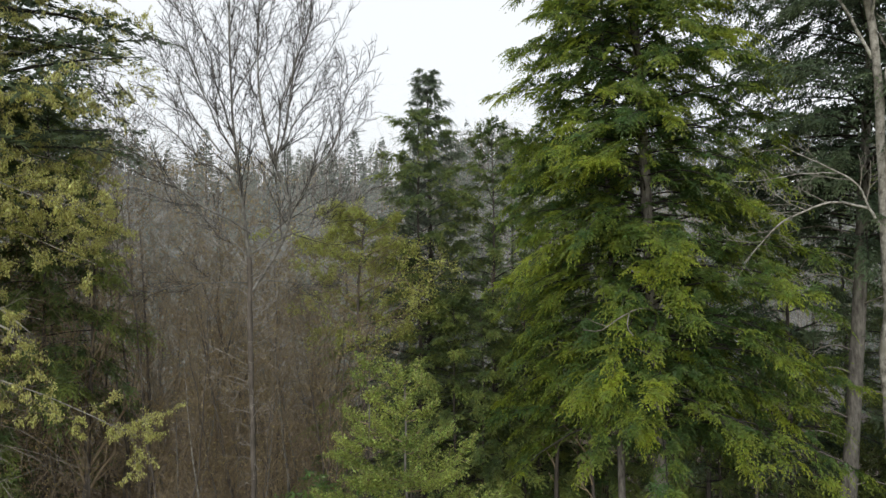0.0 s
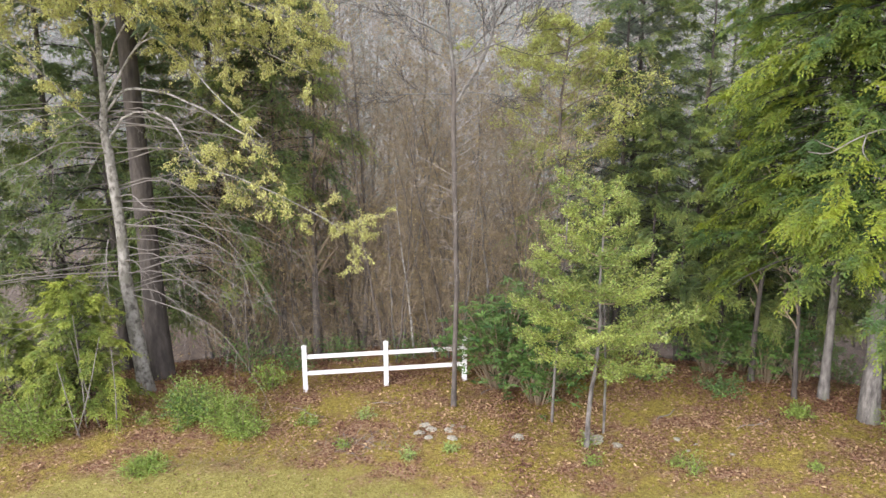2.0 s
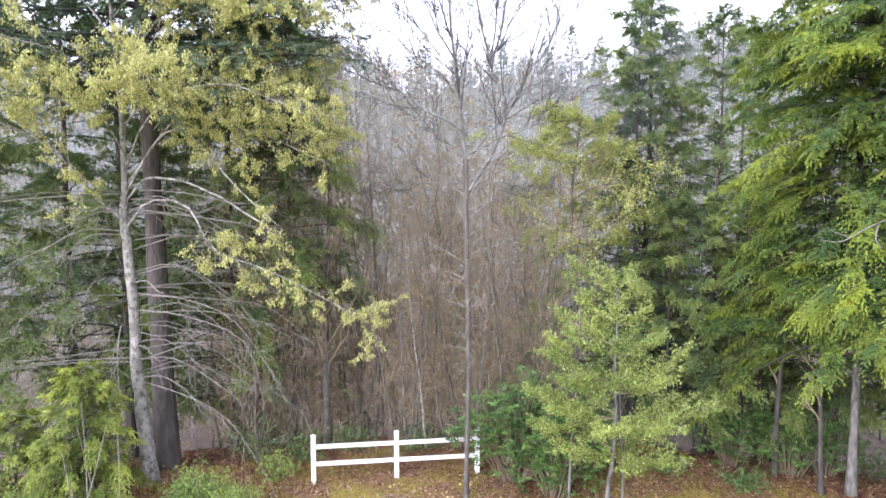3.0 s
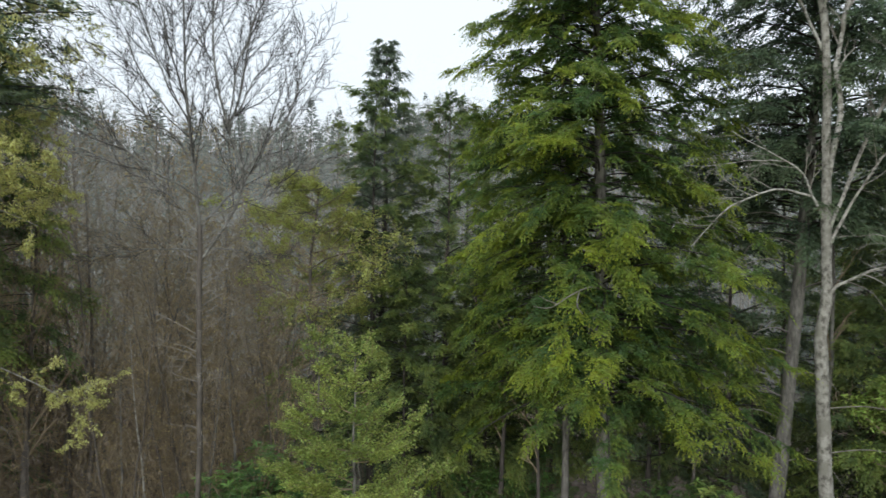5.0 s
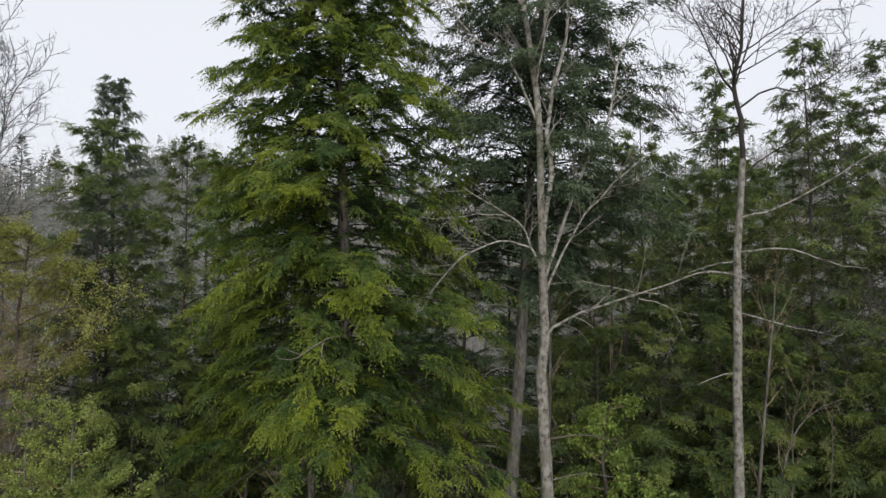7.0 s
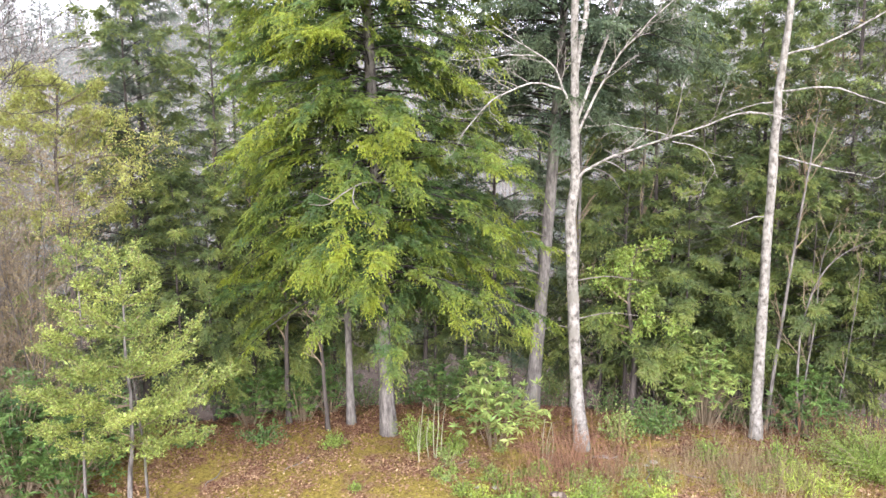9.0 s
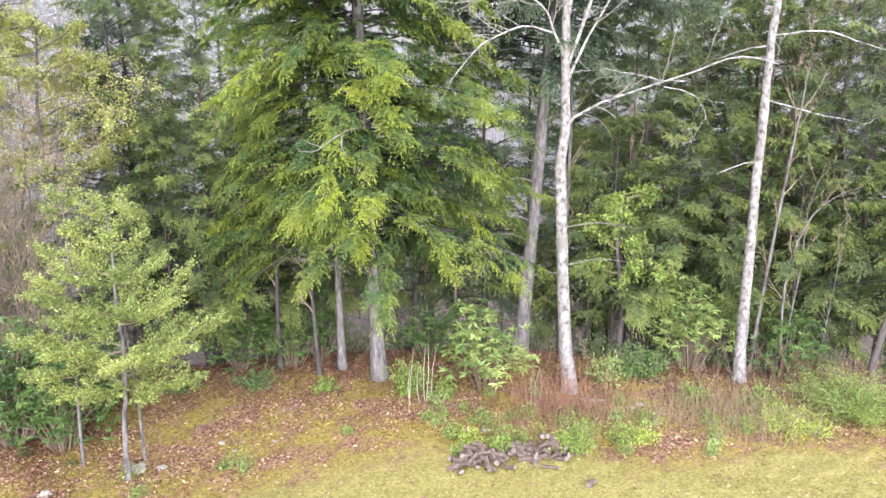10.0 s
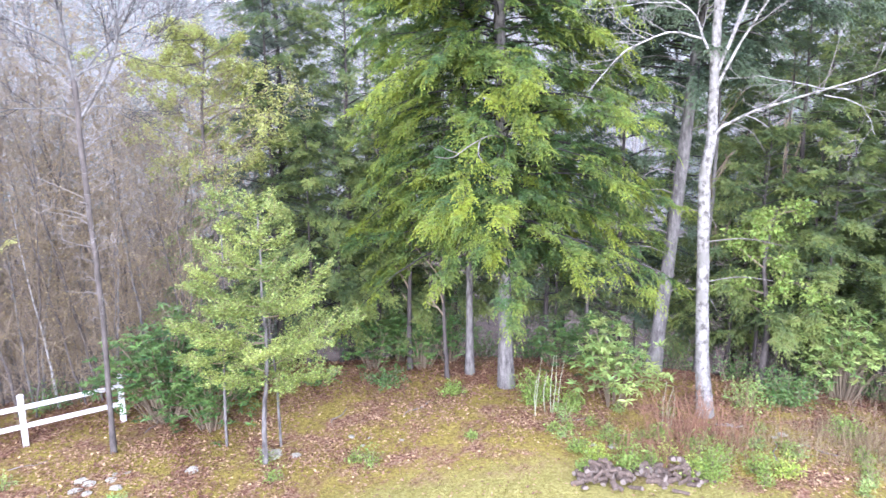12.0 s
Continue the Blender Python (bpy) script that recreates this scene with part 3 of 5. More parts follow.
for kind_of, az, d in ((UNDER_A, 37.5, 22.5), (UNDER_B, 45.0, 27.5), (UNDER_B, 49.5, 28.0), (UNDER_A, 41.5, 24.5), (UNDER_A, 54.0, 24.0), (UNDER_B, 59.0, 27.0),
                       (UNDER_C, 35.5, 20.5), (UNDER_C, 40.0, 20.8), (UNDER_C, 48.5, 21.0), (UNDER_C, 52.5, 22.0), (UNDER_C, 57.0, 21.0), (UNDER_A, 34.0, 27.0),
                       (UNDER_A, 4.0, 22.5), (UNDER_A, 8.5, 24.5), (UNDER_B, 21.0, 30.0), (UNDER_C, 3.0, 20.0), (UNDER_B, -44.0, 23.0), (UNDER_B, -33.0, 21.5), (UNDER_A, -50.0, 21.0), (UNDER_A, -38.0, 24.0),
                       (UNDER_B, -31.5, 21.0), (UNDER_B, 28.8, 30.0), (UNDER_A, 31.5, 25.5), (UNDER_A, -1.8, 21.8), (UNDER_C, 0.8, 20.2), (UNDER_B, 39.0, 26.5), (UNDER_B, 35.0, 31.0), (UNDER_B, 43.0, 31.5), (UNDER_B, 52.5, 27.0), (UNDER_B, 56.0, 30.0), (UNDER_B, 47.5, 33.0), (UNDER_A, 46.0, 23.6), (UNDER_C, 44.0, 21.2), (UNDER_B, 50.5, 24.5), (UNDER_B, 44.5, 25.2), (UNDER_B, 55.5, 25.0), (UNDER_B, 40.5, 29.5), (UNDER_C, 7.2, 20.8), (UNDER_C, 12.5, 21.0), (UNDER_C, 20.5, 21.2), (UNDER_C, 24.0, 22.5), (UNDER_B, 12.0, 27.0), (UNDER_B, 5.5, 30.0), (UNDER_B, -40.5, 21.8)):
    put_conifer("hemlock_tree", "green understorey hemlock in the shade of the woods", spot(az, d, turn=az * 37), kind_of, group="understorey hemlocks")
put_conifer("hemlock_tree", "slim hemlock with soft green foliage above a bare stem", spot(-28.6, 19.3),
            hemlock_meshes(44, 11.5, 4.4, 1.9, 80, UNDER, DARK_BARK, 0.08, 0.5, 0.5, tufts=4.2, size=0.5, fingers=5, per=8, blade=0.11, hang=0.6))
put_conifer("white_pine", "dark old pine with a thick brown trunk", spot(-38.2, 18.6),
            conifer_meshes(51, 24, 9.0, 5.0, 150, DARK_NEEDLE, DARK_BARK, 0.28, 0.25, 0.3, 0.17, 0.05, 22, 15, 0.5, 0.4, lean=-0.015))


# ---------------------------------------------------------------- broadleaved trees
def stem(root, name, points, r0, r1, mat, seed, sides=10, n=18, label=""):
    rng = np.random.default_rng(seed)
    s = Soup()
    pts = spline(points, n)
    pts[1:-1] += rng.normal(size=(n - 2, 3)) * 0.12 * min(r0, 0.1)
    if name == "limb":
        span = np.linalg.norm(pts[-1] - pts[0])
        w = np.linspace(0, 1, n)[:, None]
        for f in (2.0, 4.5, 8.0):
            pts = pts + np.sin(w * f * 3.14 + rng.uniform(0, 6, 3)) * span * 0.028 / f * np.minimum(1, w * 4)
    rad = np.linspace(r0, r1, n)
    if name == "trunk":
        rad = rad * (1 + 0.45 * np.exp(-np.linspace(0, 1, n) * 18))
    tube(s, pts, rad, sides, 0.05, rng)
    part(name, s.mesh(name, mat, True), root, label)
    return pts, rad


def twigs_on(soup, pts, rad, rng, count, length, up=0.2, depth=2, kids=4, spread=0.75, start=0.3, tips=None, nodes=None, ratio=0.58, flat=1.0):
    for k in range(count):
        s = (start + (1 - start) * (k + rng.random()) / count) * (len(pts) - 1)
        i = min(int(s), len(pts) - 2)
        q = pts[i] + (pts[i + 1] - pts[i]) * (s - i)
        t = unit(pts[i + 1] - pts[i])
        side = unit(cross3(t, rng.normal(size=3)) * np.array([1, flat, 1]))
        d = unit(t * math.cos(spread) + side * math.sin(spread) + np.array([0, 0, up]))
        grow(soup, q, d, length * rng.uniform(0.6, 1.25), max(0.005, rad[i] * 0.5), depth, rng, up, kids, spread * 0.9, tips=tips, nodes=nodes, ratio=ratio)


def birch():
    root = thing("birch_tree", "pale-barked birch, bare, with two stems and pale spreading limbs", "tree", spot(32.4, 16.5))
    rng = np.random.default_rng(61)
    tw = Soup()
    trunk = stem(root, "trunk", [(0, 0, -0.2), (-0.2, 0, 2.2), (-0.32, 0, 5.1), (-0.27, 0, 6.6), (-0.3, 0, 8.6), (-0.36, 0, 11.6), (-0.7, 0.1, 14.2), (-0.9, 0.2, 17.5)], 0.15, 0.045, BIRCH, 1, 14, 30)
    limbs = [
        ([(-0.28, 0, 8.5), (-0.05, 0, 10.1), (0.05, 0.1, 11.6), (0.25, 0.2, 14.0), (0.4, 0.2, 17.0)], 0.1, 0.03, 6),
        ([(-0.25, 0, 7.5), (0.1, 0, 8.5), (0.7, -0.2, 10.2), (1.0, -0.3, 10.9), (1.45, -0.3, 12.3), (2.0, -0.3, 13.4)], 0.07, 0.02, 9),
        ([(-0.2, 0, 7.3), (0.3, -0.2, 8.4), (1.1, -0.5, 9.5), (2.1, -0.8, 10.2)], 0.05, 0.012, 6),
        ([(-0.25, 0, 6.2), (0.0, -0.1, 6.6), (0.6, -0.4, 6.85), (1.9, -0.9, 7.15), (2.9, -1.2, 7.6), (3.7, -1.4, 7.5)], 0.06, 0.012, 5),
        ([(1.7, -0.85, 7.1), (2.3, -1.0, 6.9), (2.6, -1.1, 6.35)], 0.02, 0.006, 2),
        ([(2.1, -0.9, 7.2), (1.3, -0.7, 7.3), (0.5, -0.6, 7.5)], 0.022, 0.008, 2),
        ([(-0.3, 0, 7.8), (-0.55, -0.2, 8.25), (-1.0, -0.4, 8.95), (-2.0, -0.7, 9.6)], 0.05, 0.01, 4),
        ([(-0.55, -0.2, 8.25), (-1.2, -0.5, 8.35), (-2.0, -0.9, 8.05), (-2.7, -1.1, 7.2)], 0.042, 0.01, 7),
        ([(-1.0, -0.4, 8.95), (-1.6, -0.5, 8.95), (-2.9, -0.8, 8.9)], 0.022, 0.006, 3),
        ([(-0.4, 0, 11.2), (-0.9, -0.2, 12.4), (-1.8, -0.4, 13.1), (-2.6, -0.5, 14.2)], 0.05, 0.012, 8),
        ([(-0.4, 0, 12.0), (-0.2, -0.3, 13.2), (0.3, -0.6, 14.6), (0.8, -0.8, 16)], 0.04, 0.012, 8),
    ]
    for k, (p, a, b, count) in enumerate(limbs):
        pts, rad = stem(root, "limb", p, a * 0.62, b * 0.7, PALE_LIMB, 70 + k, 7, 20)
        twigs_on(tw, pts, rad, rng, int(count * 1.6), 0.8, 0.1, 2, 3)
    twigs_on(tw, trunk[0][18:], trunk[1][18:], rng, 10, 1.3, 0.3, 2, 3, 0.7)
    part("crown", tw.mesh("crown", GREY_TWIG), root)
    for z, x, y in ((4.0, 1.25, -0.2), (3.1, 1.2, 0.1)):
        low = Soup()
        tube(low, spline([(-0.25, 0, z), (0.5, y, z + 0.16), (x, y * 2, z + 0.1)], 8), np.linspace(0.014, 0.004, 8), 4)
        part("dead_twig", low.mesh("dead_twig", DEAD), root)


def second_birch():
    root = thing("birch_tree", "slender mottled birch with dark bare upper crown", "tree", spot(45.3, 18.3))
    THIN[0] = 0.006
    rng = np.random.default_rng(62)
    tw = Soup()
    stem(root, "trunk", [(0, 0, -0.2), (0.0, 0, 2.6), (0.06, 0, 5.9), (0.13, 0, 8.1), (0.3, 0, 10.4)], 0.135, 0.068, BIRCH, 2, 12, 24)
    pts, rad = stem(root, "upper_stem", [(0.3, 0, 10.35), (0.27, 0, 11.4), (0.15, 0, 12.2), (0.38, 0, 13.4), (0.5, 0, 16.4)], 0.068, 0.03, BLACK_BARK, 3, 9, 18)
    limbs = [
        ([(0.2, 0, 9.0), (1.2, -0.2, 9.3), (2.4, -0.5, 9.9), (3.8, -0.8, 10.5)], 0.05, 0.01, 9),
        ([(0.15, 0, 8.2), (1.2, -0.4, 8.25), (2.0, -0.6, 7.85), (2.6, -0.7, 7.75)], 0.045, 0.008, 6),
        ([(0.1, 0, 6.8), (0.9, -0.3, 6.55), (1.9, -0.6, 6.35), (2.2, -0.7, 6.4)], 0.035, 0.008, 8),
        ([(0.1, 0, 8.0), (-0.4, -0.2, 7.9), (-0.95, -0.3, 7.75)], 0.025, 0.008, 2),
        ([(0.0, 0, 5.4), (-0.3, -0.2, 5.35), (-0.8, -0.3, 5.15)], 0.03, 0.012, 2),
        ([(0.2, 0, 11.9), (-0.2, -0.1, 12.7), (-0.6, -0.2, 13.6), (-1.3, -0.3, 14.8)], 0.05, 0.012, 9),
        ([(0.25, 0, 11.6), (1.0, -0.2, 12.0), (1.8, -0.4, 11.8), (3.0, -0.6, 12.6)], 0.045, 0.01, 10),
        ([(0.3, 0, 11.2), (-0.4, 0.2, 11.2), (-1.0, 0.2, 11.3), (-1.6, 0.2, 12.4)], 0.04, 0.01, 9),
        ([(0.3, 0, 10.0), (1.2, 0.2, 10.7), (2.3, 0.3, 11.5)], 0.035, 0.01, 8),
        ([(0.3, 0, 12.9), (1.2, 0.1, 13.5), (2.8, 0.2, 14.4)], 0.035, 0.01, 9),
    ]
    for k, (p, a, b, count) in enumerate(limbs):
        lp, lr = stem(root, "limb", p, a * 0.6, b * 0.7, PALE_LIMB if k < 5 else BLACK_BARK, 90 + k, 6, 12)
        twigs_on(tw, lp, lr * 0.8, rng, int(count * 1.8), 1.2, 0.1, 3, 3, 0.75)
    twigs_on(tw, pts[4:], rad[4:], rng, 26, 1.7, 0.1, 3, 3, 0.85)
    part("crown", tw.mesh("crown", DARK_TWIG), root)
    THIN[0] = 0.0042


def bare_maple():
    THIN[0] = 0.0048
    root = thing("maple_tree", "bare grey maple with a slim trunk and a wide twiggy crown", "tree", spot(-14.8, 15.3))
    rng = np.random.default_rng(63)
    tw = Soup()
    pts, rad = stem(root, "trunk", [(0, 0, -0.2), (0.05, 0, 3), (0.0, 0, 5.5), (-0.02, 0, 7.4)], 0.052, 0.056, MAPLE, 4, 9, 20)
    stems = [
        ([(-0.02, 0, 7.3), (-0.15, 0.0, 8.55), (-0.3, 0.1, 9.8), (-0.38, 0.1, 11.0), (-0.42, 0.1, 12.9), (-0.4, 0.1, 15.2)], 0.06, 0.018, 9),
        ([(0.02, 0, 6.7), (0.55, -0.1, 7.55), (0.8, -0.2, 8.4), (0.5, -0.3, 9.25), (0.68, -0.3, 9.9), (0.9, -0.3, 11.4), (1.2, -0.3, 12.2), (1.3, -0.3, 14.4)], 0.055, 0.014, 9),
        ([(0.5, -0.3, 9.25), (0.25, -0.1, 10.3), (0.16, 0.1, 11.4), (0.2, 0.2, 12.9), (0.3, 0.3, 15.0)], 0.045, 0.014, 9),
        ([(-0.15, 0, 8.6), (-0.75, -0.3, 9.2), (-1.45, -0.6, 9.8), (-2.5, -0.9, 10.6)], 0.034, 0.007, 9),
        ([(0.0, 0, 7.9), (-0.95, -0.4, 8.5), (-1.75, -0.7, 9.05), (-2.3, -0.9, 9.7), (-2.7, -1.0, 10.3)], 0.034, 0.006, 9),
        ([(-0.3, 0.1, 9.8), (-0.65, 0.3, 10.75), (-1.05, 0.5, 12.1), (-1.4, 0.6, 13.6)], 0.034, 0.008, 9),
        ([(-0.6, -0.2, 9.5), (-1.2, -0.1, 10.3), (-1.7, 0.1, 11.2), (-2.3, 0.2, 11.6)], 0.028, 0.006, 8),
        ([(-0.3, 0.1, 9.5), (-0.85, -0.2, 10.5), (-1.3, -0.4, 11.6), (-1.6, -0.5, 12.8)], 0.028, 0.007, 8),
        ([(0.0, 0, 7.35), (-0.55, 0.3, 7.9), (-1.1, 0.6, 8.3), (-1.3, 0.7, 8.8)], 0.022, 0.006, 5),
        ([(0.1, 0, 7.5), (0.8, 0.3, 8.25), (1.5, 0.6, 9.1), (2.1, 0.8, 10.0), (2.65, 0.9, 10.8)], 0.034, 0.006, 10),
        ([(0.8, -0.2, 8.4), (1.35, -0.4, 9.2), (1.8, -0.6, 9.8), (2.05, -0.7, 10.6), (2.3, -0.8, 11.6)], 0.032, 0.007, 10),
        ([(0.15, 0, 7.55), (1.05, -0.5, 7.95), (1.65, -0.8, 8.25), (2.5, -1.1, 9.0)], 0.026, 0.006, 7),
        ([(0.65, -0.3, 9.6), (0.95, 0.1, 10.2), (1.5, 0.4, 11.0), (1.85, 0.6, 12.0)], 0.028, 0.007, 10),
        ([(0.5, -0.3, 9.4), (0.75, -0.6, 10.6), (0.95, -0.8, 11.6), (1.1, -0.9, 13.0)], 0.028, 0.008, 9),
        ([(-0.36, 0.1, 10.6), (0.1, -0.2, 11.5), (0.4, -0.4, 12.3), (0.8, -0.5, 13.4)], 0.026, 0.007, 9),
        ([(-0.05, 0, 6.9), (-0.95, -0.3, 6.92), (-1.7, -0.5, 6.75), (-2.35, -0.6, 6.8)], 0.022, 0.006, 5),
        ([(0.1, 0, 6.95), (1.05, -0.3, 6.85), (1.85, -0.4, 6.75)], 0.02, 0.006, 5),
    ]
    for k, (p, a, b, count) in enumerate(stems):
        p = [(x * 0.95 if k > 2 else x, y, z) for x, y, z in p]
        lp, lr = stem(root, "leader" if k < 3 else "limb", p, a * 0.68, b * 0.8, MAPLE_LIMB, 110 + k, 6, 18)
        span = float(np.linalg.norm(np.diff(lp, axis=0), axis=1).sum())
        # ascending side limbs, each with short fine twigs
        subs = [lp[len(lp) // 3:]]
        for e in range(int(span * 2.3)):
            f = (0.15 + 0.83 * (e + rng.random()) / int(span * 2.3 + 1)) * 17
            i0 = min(int(f), 16)
            o, tan = lp[i0] + (lp[i0 + 1] - lp[i0]) * (f - i0), unit(lp[i0 + 1] - lp[i0])
            w = rng.uniform(0.4, 0.8)
            d = unit(tan * math.cos(w) + unit(cross3(tan, rng.normal(size=3))) * math.sin(w) + np.array([0, 0, 0.15]))
            L = (0.55 + 0.3 * span) * (1.15 - 0.045 * f) * rng.uniform(0.6, 1.1)
            sp = spline([o, o + d * L * 0.5 + rng.normal(size=3) * 0.04 * L, o + d * L + np.array([0, 0, 0.13 * L]) + rng.normal(size=3) * 0.04 * L], 8)
            tube(tw, sp, np.linspace(min(0.010, lr[i0] * 0.6), 0.0045, 8), 4)
            subs.append(sp)
        for sp in subs:
            L = float(np.linalg.norm(sp[-1] - sp[0]))
            twigs_on(tw, sp, np.full(len(sp), 0.01), rng, int(4 + 9 * L), 0.36, 0.1, 1, 3, 0.75, 0.08, ratio=0.5)
    # crooked spurs on the trunk
    spurs = Soup()
    twigs_on(spurs, pts[5:], rad[5:] * 0.22, rng, 46, 0.5, -0.05, 1, 3, 1.15, 0.05)
    twigs_on(spurs, pts[8:], rad[8:] * 0.3, rng, 16, 1.1, 0.0, 2, 3, 1.2, 0.05)
    part("side_growth", spurs.mesh("side_growth", GREY_TWIG), root, "crooked pale side twigs")
    part("crown", tw.mesh("crown", DARK_TWIG), root)
    THIN[0] = 0.0042


def hang_leaves(leaf, nodes, rng, per, size, wide, hang=0.6, spread=0.05):
    for pts in nodes:
        k = per
        s = rng.random(k) * (len(pts) - 1.001)
        i = s.astype(int)
        c = pts[i] + (pts[i + 1] - pts[i]) * (s - i)[:, None] + rng.normal(size=(k, 3)) * spread
        d = rng.normal(size=(k, 3)) + np.array([0, 0, -2.2 * hang])
        blades(leaf, c, d, rng.normal(size=(k, 3)) + np.array([0, 0, 0.6]), size * rng.uniform(0.6, 1.3, k), wide * rng.uniform(0.7, 1.3, k), np.clip(rng.normal(0.55, 0.25, k), 0, 1))


def yellow_tree():
    root = thing("maple_tree", "pale-barked maple with yellow spring flowers hanging from sweeping limbs", "tree", spot(-39.1, 17.6))
    rng = np.random.default_rng(64)
    tw, leaf, nodes = Soup(), Soup(), []
    stem(root, "trunk", [(0, 0, -0.2), (-0.2, 0, 2.0), (-0.25, 0, 3.4), (-0.32, 0, 5.3), (-0.38, 0, 6.1), (-0.33, -0.1, 7.5), (-0.4, -0.2, 9.5), (-0.6, -0.2, 12.5)], 0.16, 0.03, BIRCH, 5, 12, 26)
    # each limb: its line, its thickness at both ends, and how many flowering twigs it bears
    limbs = [
        ([(-0.35, 0, 5.9), (0.07, -0.3, 6.5), (0.9, -1.0, 6.3), (1.3, -1.3, 5.5), (2.3, -1.6, 5.1), (4.1, -2.0, 4.15), (4.5, -2.1, 3.9)], 0.06, 0.01, 17),
        ([(-0.35, 0, 6.5), (0.36, -0.3, 7.05), (1.57, -1.0, 6.6), (2.55, -1.5, 5.8)], 0.07, 0.03, 2),
        ([(-0.35, 0, 6.6), (0.2, -0.6, 7.6), (0.75, -1.0, 7.95), (1.7, -1.5, 7.0), (2.7, -2.0, 6.0)], 0.055, 0.015, 9),
        ([(-0.38, 0, 6.0), (-0.56, -0.1, 6.2), (-1.0, -0.4, 6.8), (-1.3, -0.8, 7.25), (-1.9, -1.2, 7.8), (-3.0, -1.5, 8.1)], 0.07, 0.012, 9),
        ([(-0.33, 0, 6.8), (0.5, -0.8, 8.0), (1.5, -1.3, 8.3), (2.7, -1.6, 7.9), (3.8, -1.7, 7.3)], 0.05, 0.01, 22),
        ([(-0.33, 0, 7.2), (0.3, -1.2, 8.4), (1.4, -2.0, 8.9), (2.6, -2.3, 8.7), (3.8, -2.4, 8.2)], 0.05, 0.01, 24),
        ([(-0.33, -0.1, 7.5), (-0.8, -1.2, 8.3), (-1.7, -2.0, 8.6), (-2.9, -2.4, 8.3)], 0.045, 0.01, 22),
        ([(-0.35, -0.1, 7.9), (-0.3, -1.6, 8.8), (-0.2, -2.6, 9.0), (0.4, -3.3, 8.7)], 0.045, 0.01, 24),
        ([(-0.35, -0.1, 8.1), (0.8, -0.4, 9.3), (2.4, -0.8, 9.6), (4.2, -1.0, 9.2)], 0.05, 0.01, 22),
        ([(-0.36, -0.1, 8.4), (-1.2, -1.0, 9.4), (-2.6, -1.6, 9.6), (-3.8, -2.0, 9.2)], 0.045, 0.01, 20),
        ([(-0.38, -0.1, 8.9), (0.5, -1.4, 10.0), (1.8, -2.2, 10.5), (3.4, -2.4, 10.2)], 0.045, 0.01, 22),
        ([(-0.4, -0.2, 9.4), (0.8, -0.3, 10.8), (2.6, -0.5, 11.6), (4.6, -0.8, 11.6)], 0.045, 0.012, 22),
        ([(-0.42, -0.2, 9.9), (-1.4, -0.6, 11.2), (-2.6, -0.8, 12.0), (-3.4, -1.0, 12.0)], 0.04, 0.012, 14),
        ([(-0.45, -0.2, 10.4), (0.8, -0.8, 11.9), (2.4, -1.2, 12.8), (4.4, -1.4, 12.9)], 0.04, 0.01, 22),
        ([(-0.5, -0.2, 11.2), (0.4, -0.6, 12.8), (1.8, -0.8, 13.8), (3.4, -1.0, 14.0)], 0.035, 0.01, 16),
    ]
    for k, (p, a, b, count) in enumerate(limbs):
        lp, lr = stem(root, "limb", p, a * 0.42, b * 0.7, PALE_LIMB, 130 + k, 7, 16)
        twigs_on(tw, lp, np.minimum(lr, 0.014), rng, int(count * 1.25), 0.75, 0.05, 2, 3, 0.8, 0.4 if k == 0 else 0.25, nodes=nodes)
    part("crown", tw.mesh("crown", GREY_TWIG), root)
    hang_leaves(leaf, nodes, rng, 22, 0.06, 0.027, 0.9, 0.03)
    part("foliage", leaf.mesh("foliage", YELLOW), root)
    # dead lower boughs
    dead = Soup()
    for k in range(54):
        z = rng.uniform(2.2, 7.0)
        a = (rng.uniform(-0.5, 1.0) if k % 2 else rng.uniform(0.8, math.pi + 0.5)) if k % 5 else rng.uniform(0, 6.28)
        L = rng.uniform(1.4, 5.0)
        out = np.array([math.cos(a), -abs(math.sin(a)) * 0.8, 0])
        o = np.array([-0.35 if z > 3 else -0.3, 0.1, z])
        sag = rng.uniform(-0.02, 0.45)
        lp = spline([o, o + out * L * 0.4 + [0, 0, rng.uniform(-0.05, 0.12) * L], o + out * L * 0.75 + [0, 0, -0.3 * sag * L] + rng.normal(size=3) * 0.12, o + out * L + [0, 0, -sag * L] + rng.normal(size=3) * 0.15], 10)
        tube(dead, lp, np.linspace(rng.uniform(0.008, 0.018), 0.003, 10), 4)
        twigs_on(dead, lp, np.full(10, 0.009), rng, 6, 0.7, -0.25, 1, 2, 0.7, 0.3)
    part("dead_wood", dead.mesh("dead_wood", DEAD), root, "grey dead drooping lower branches")


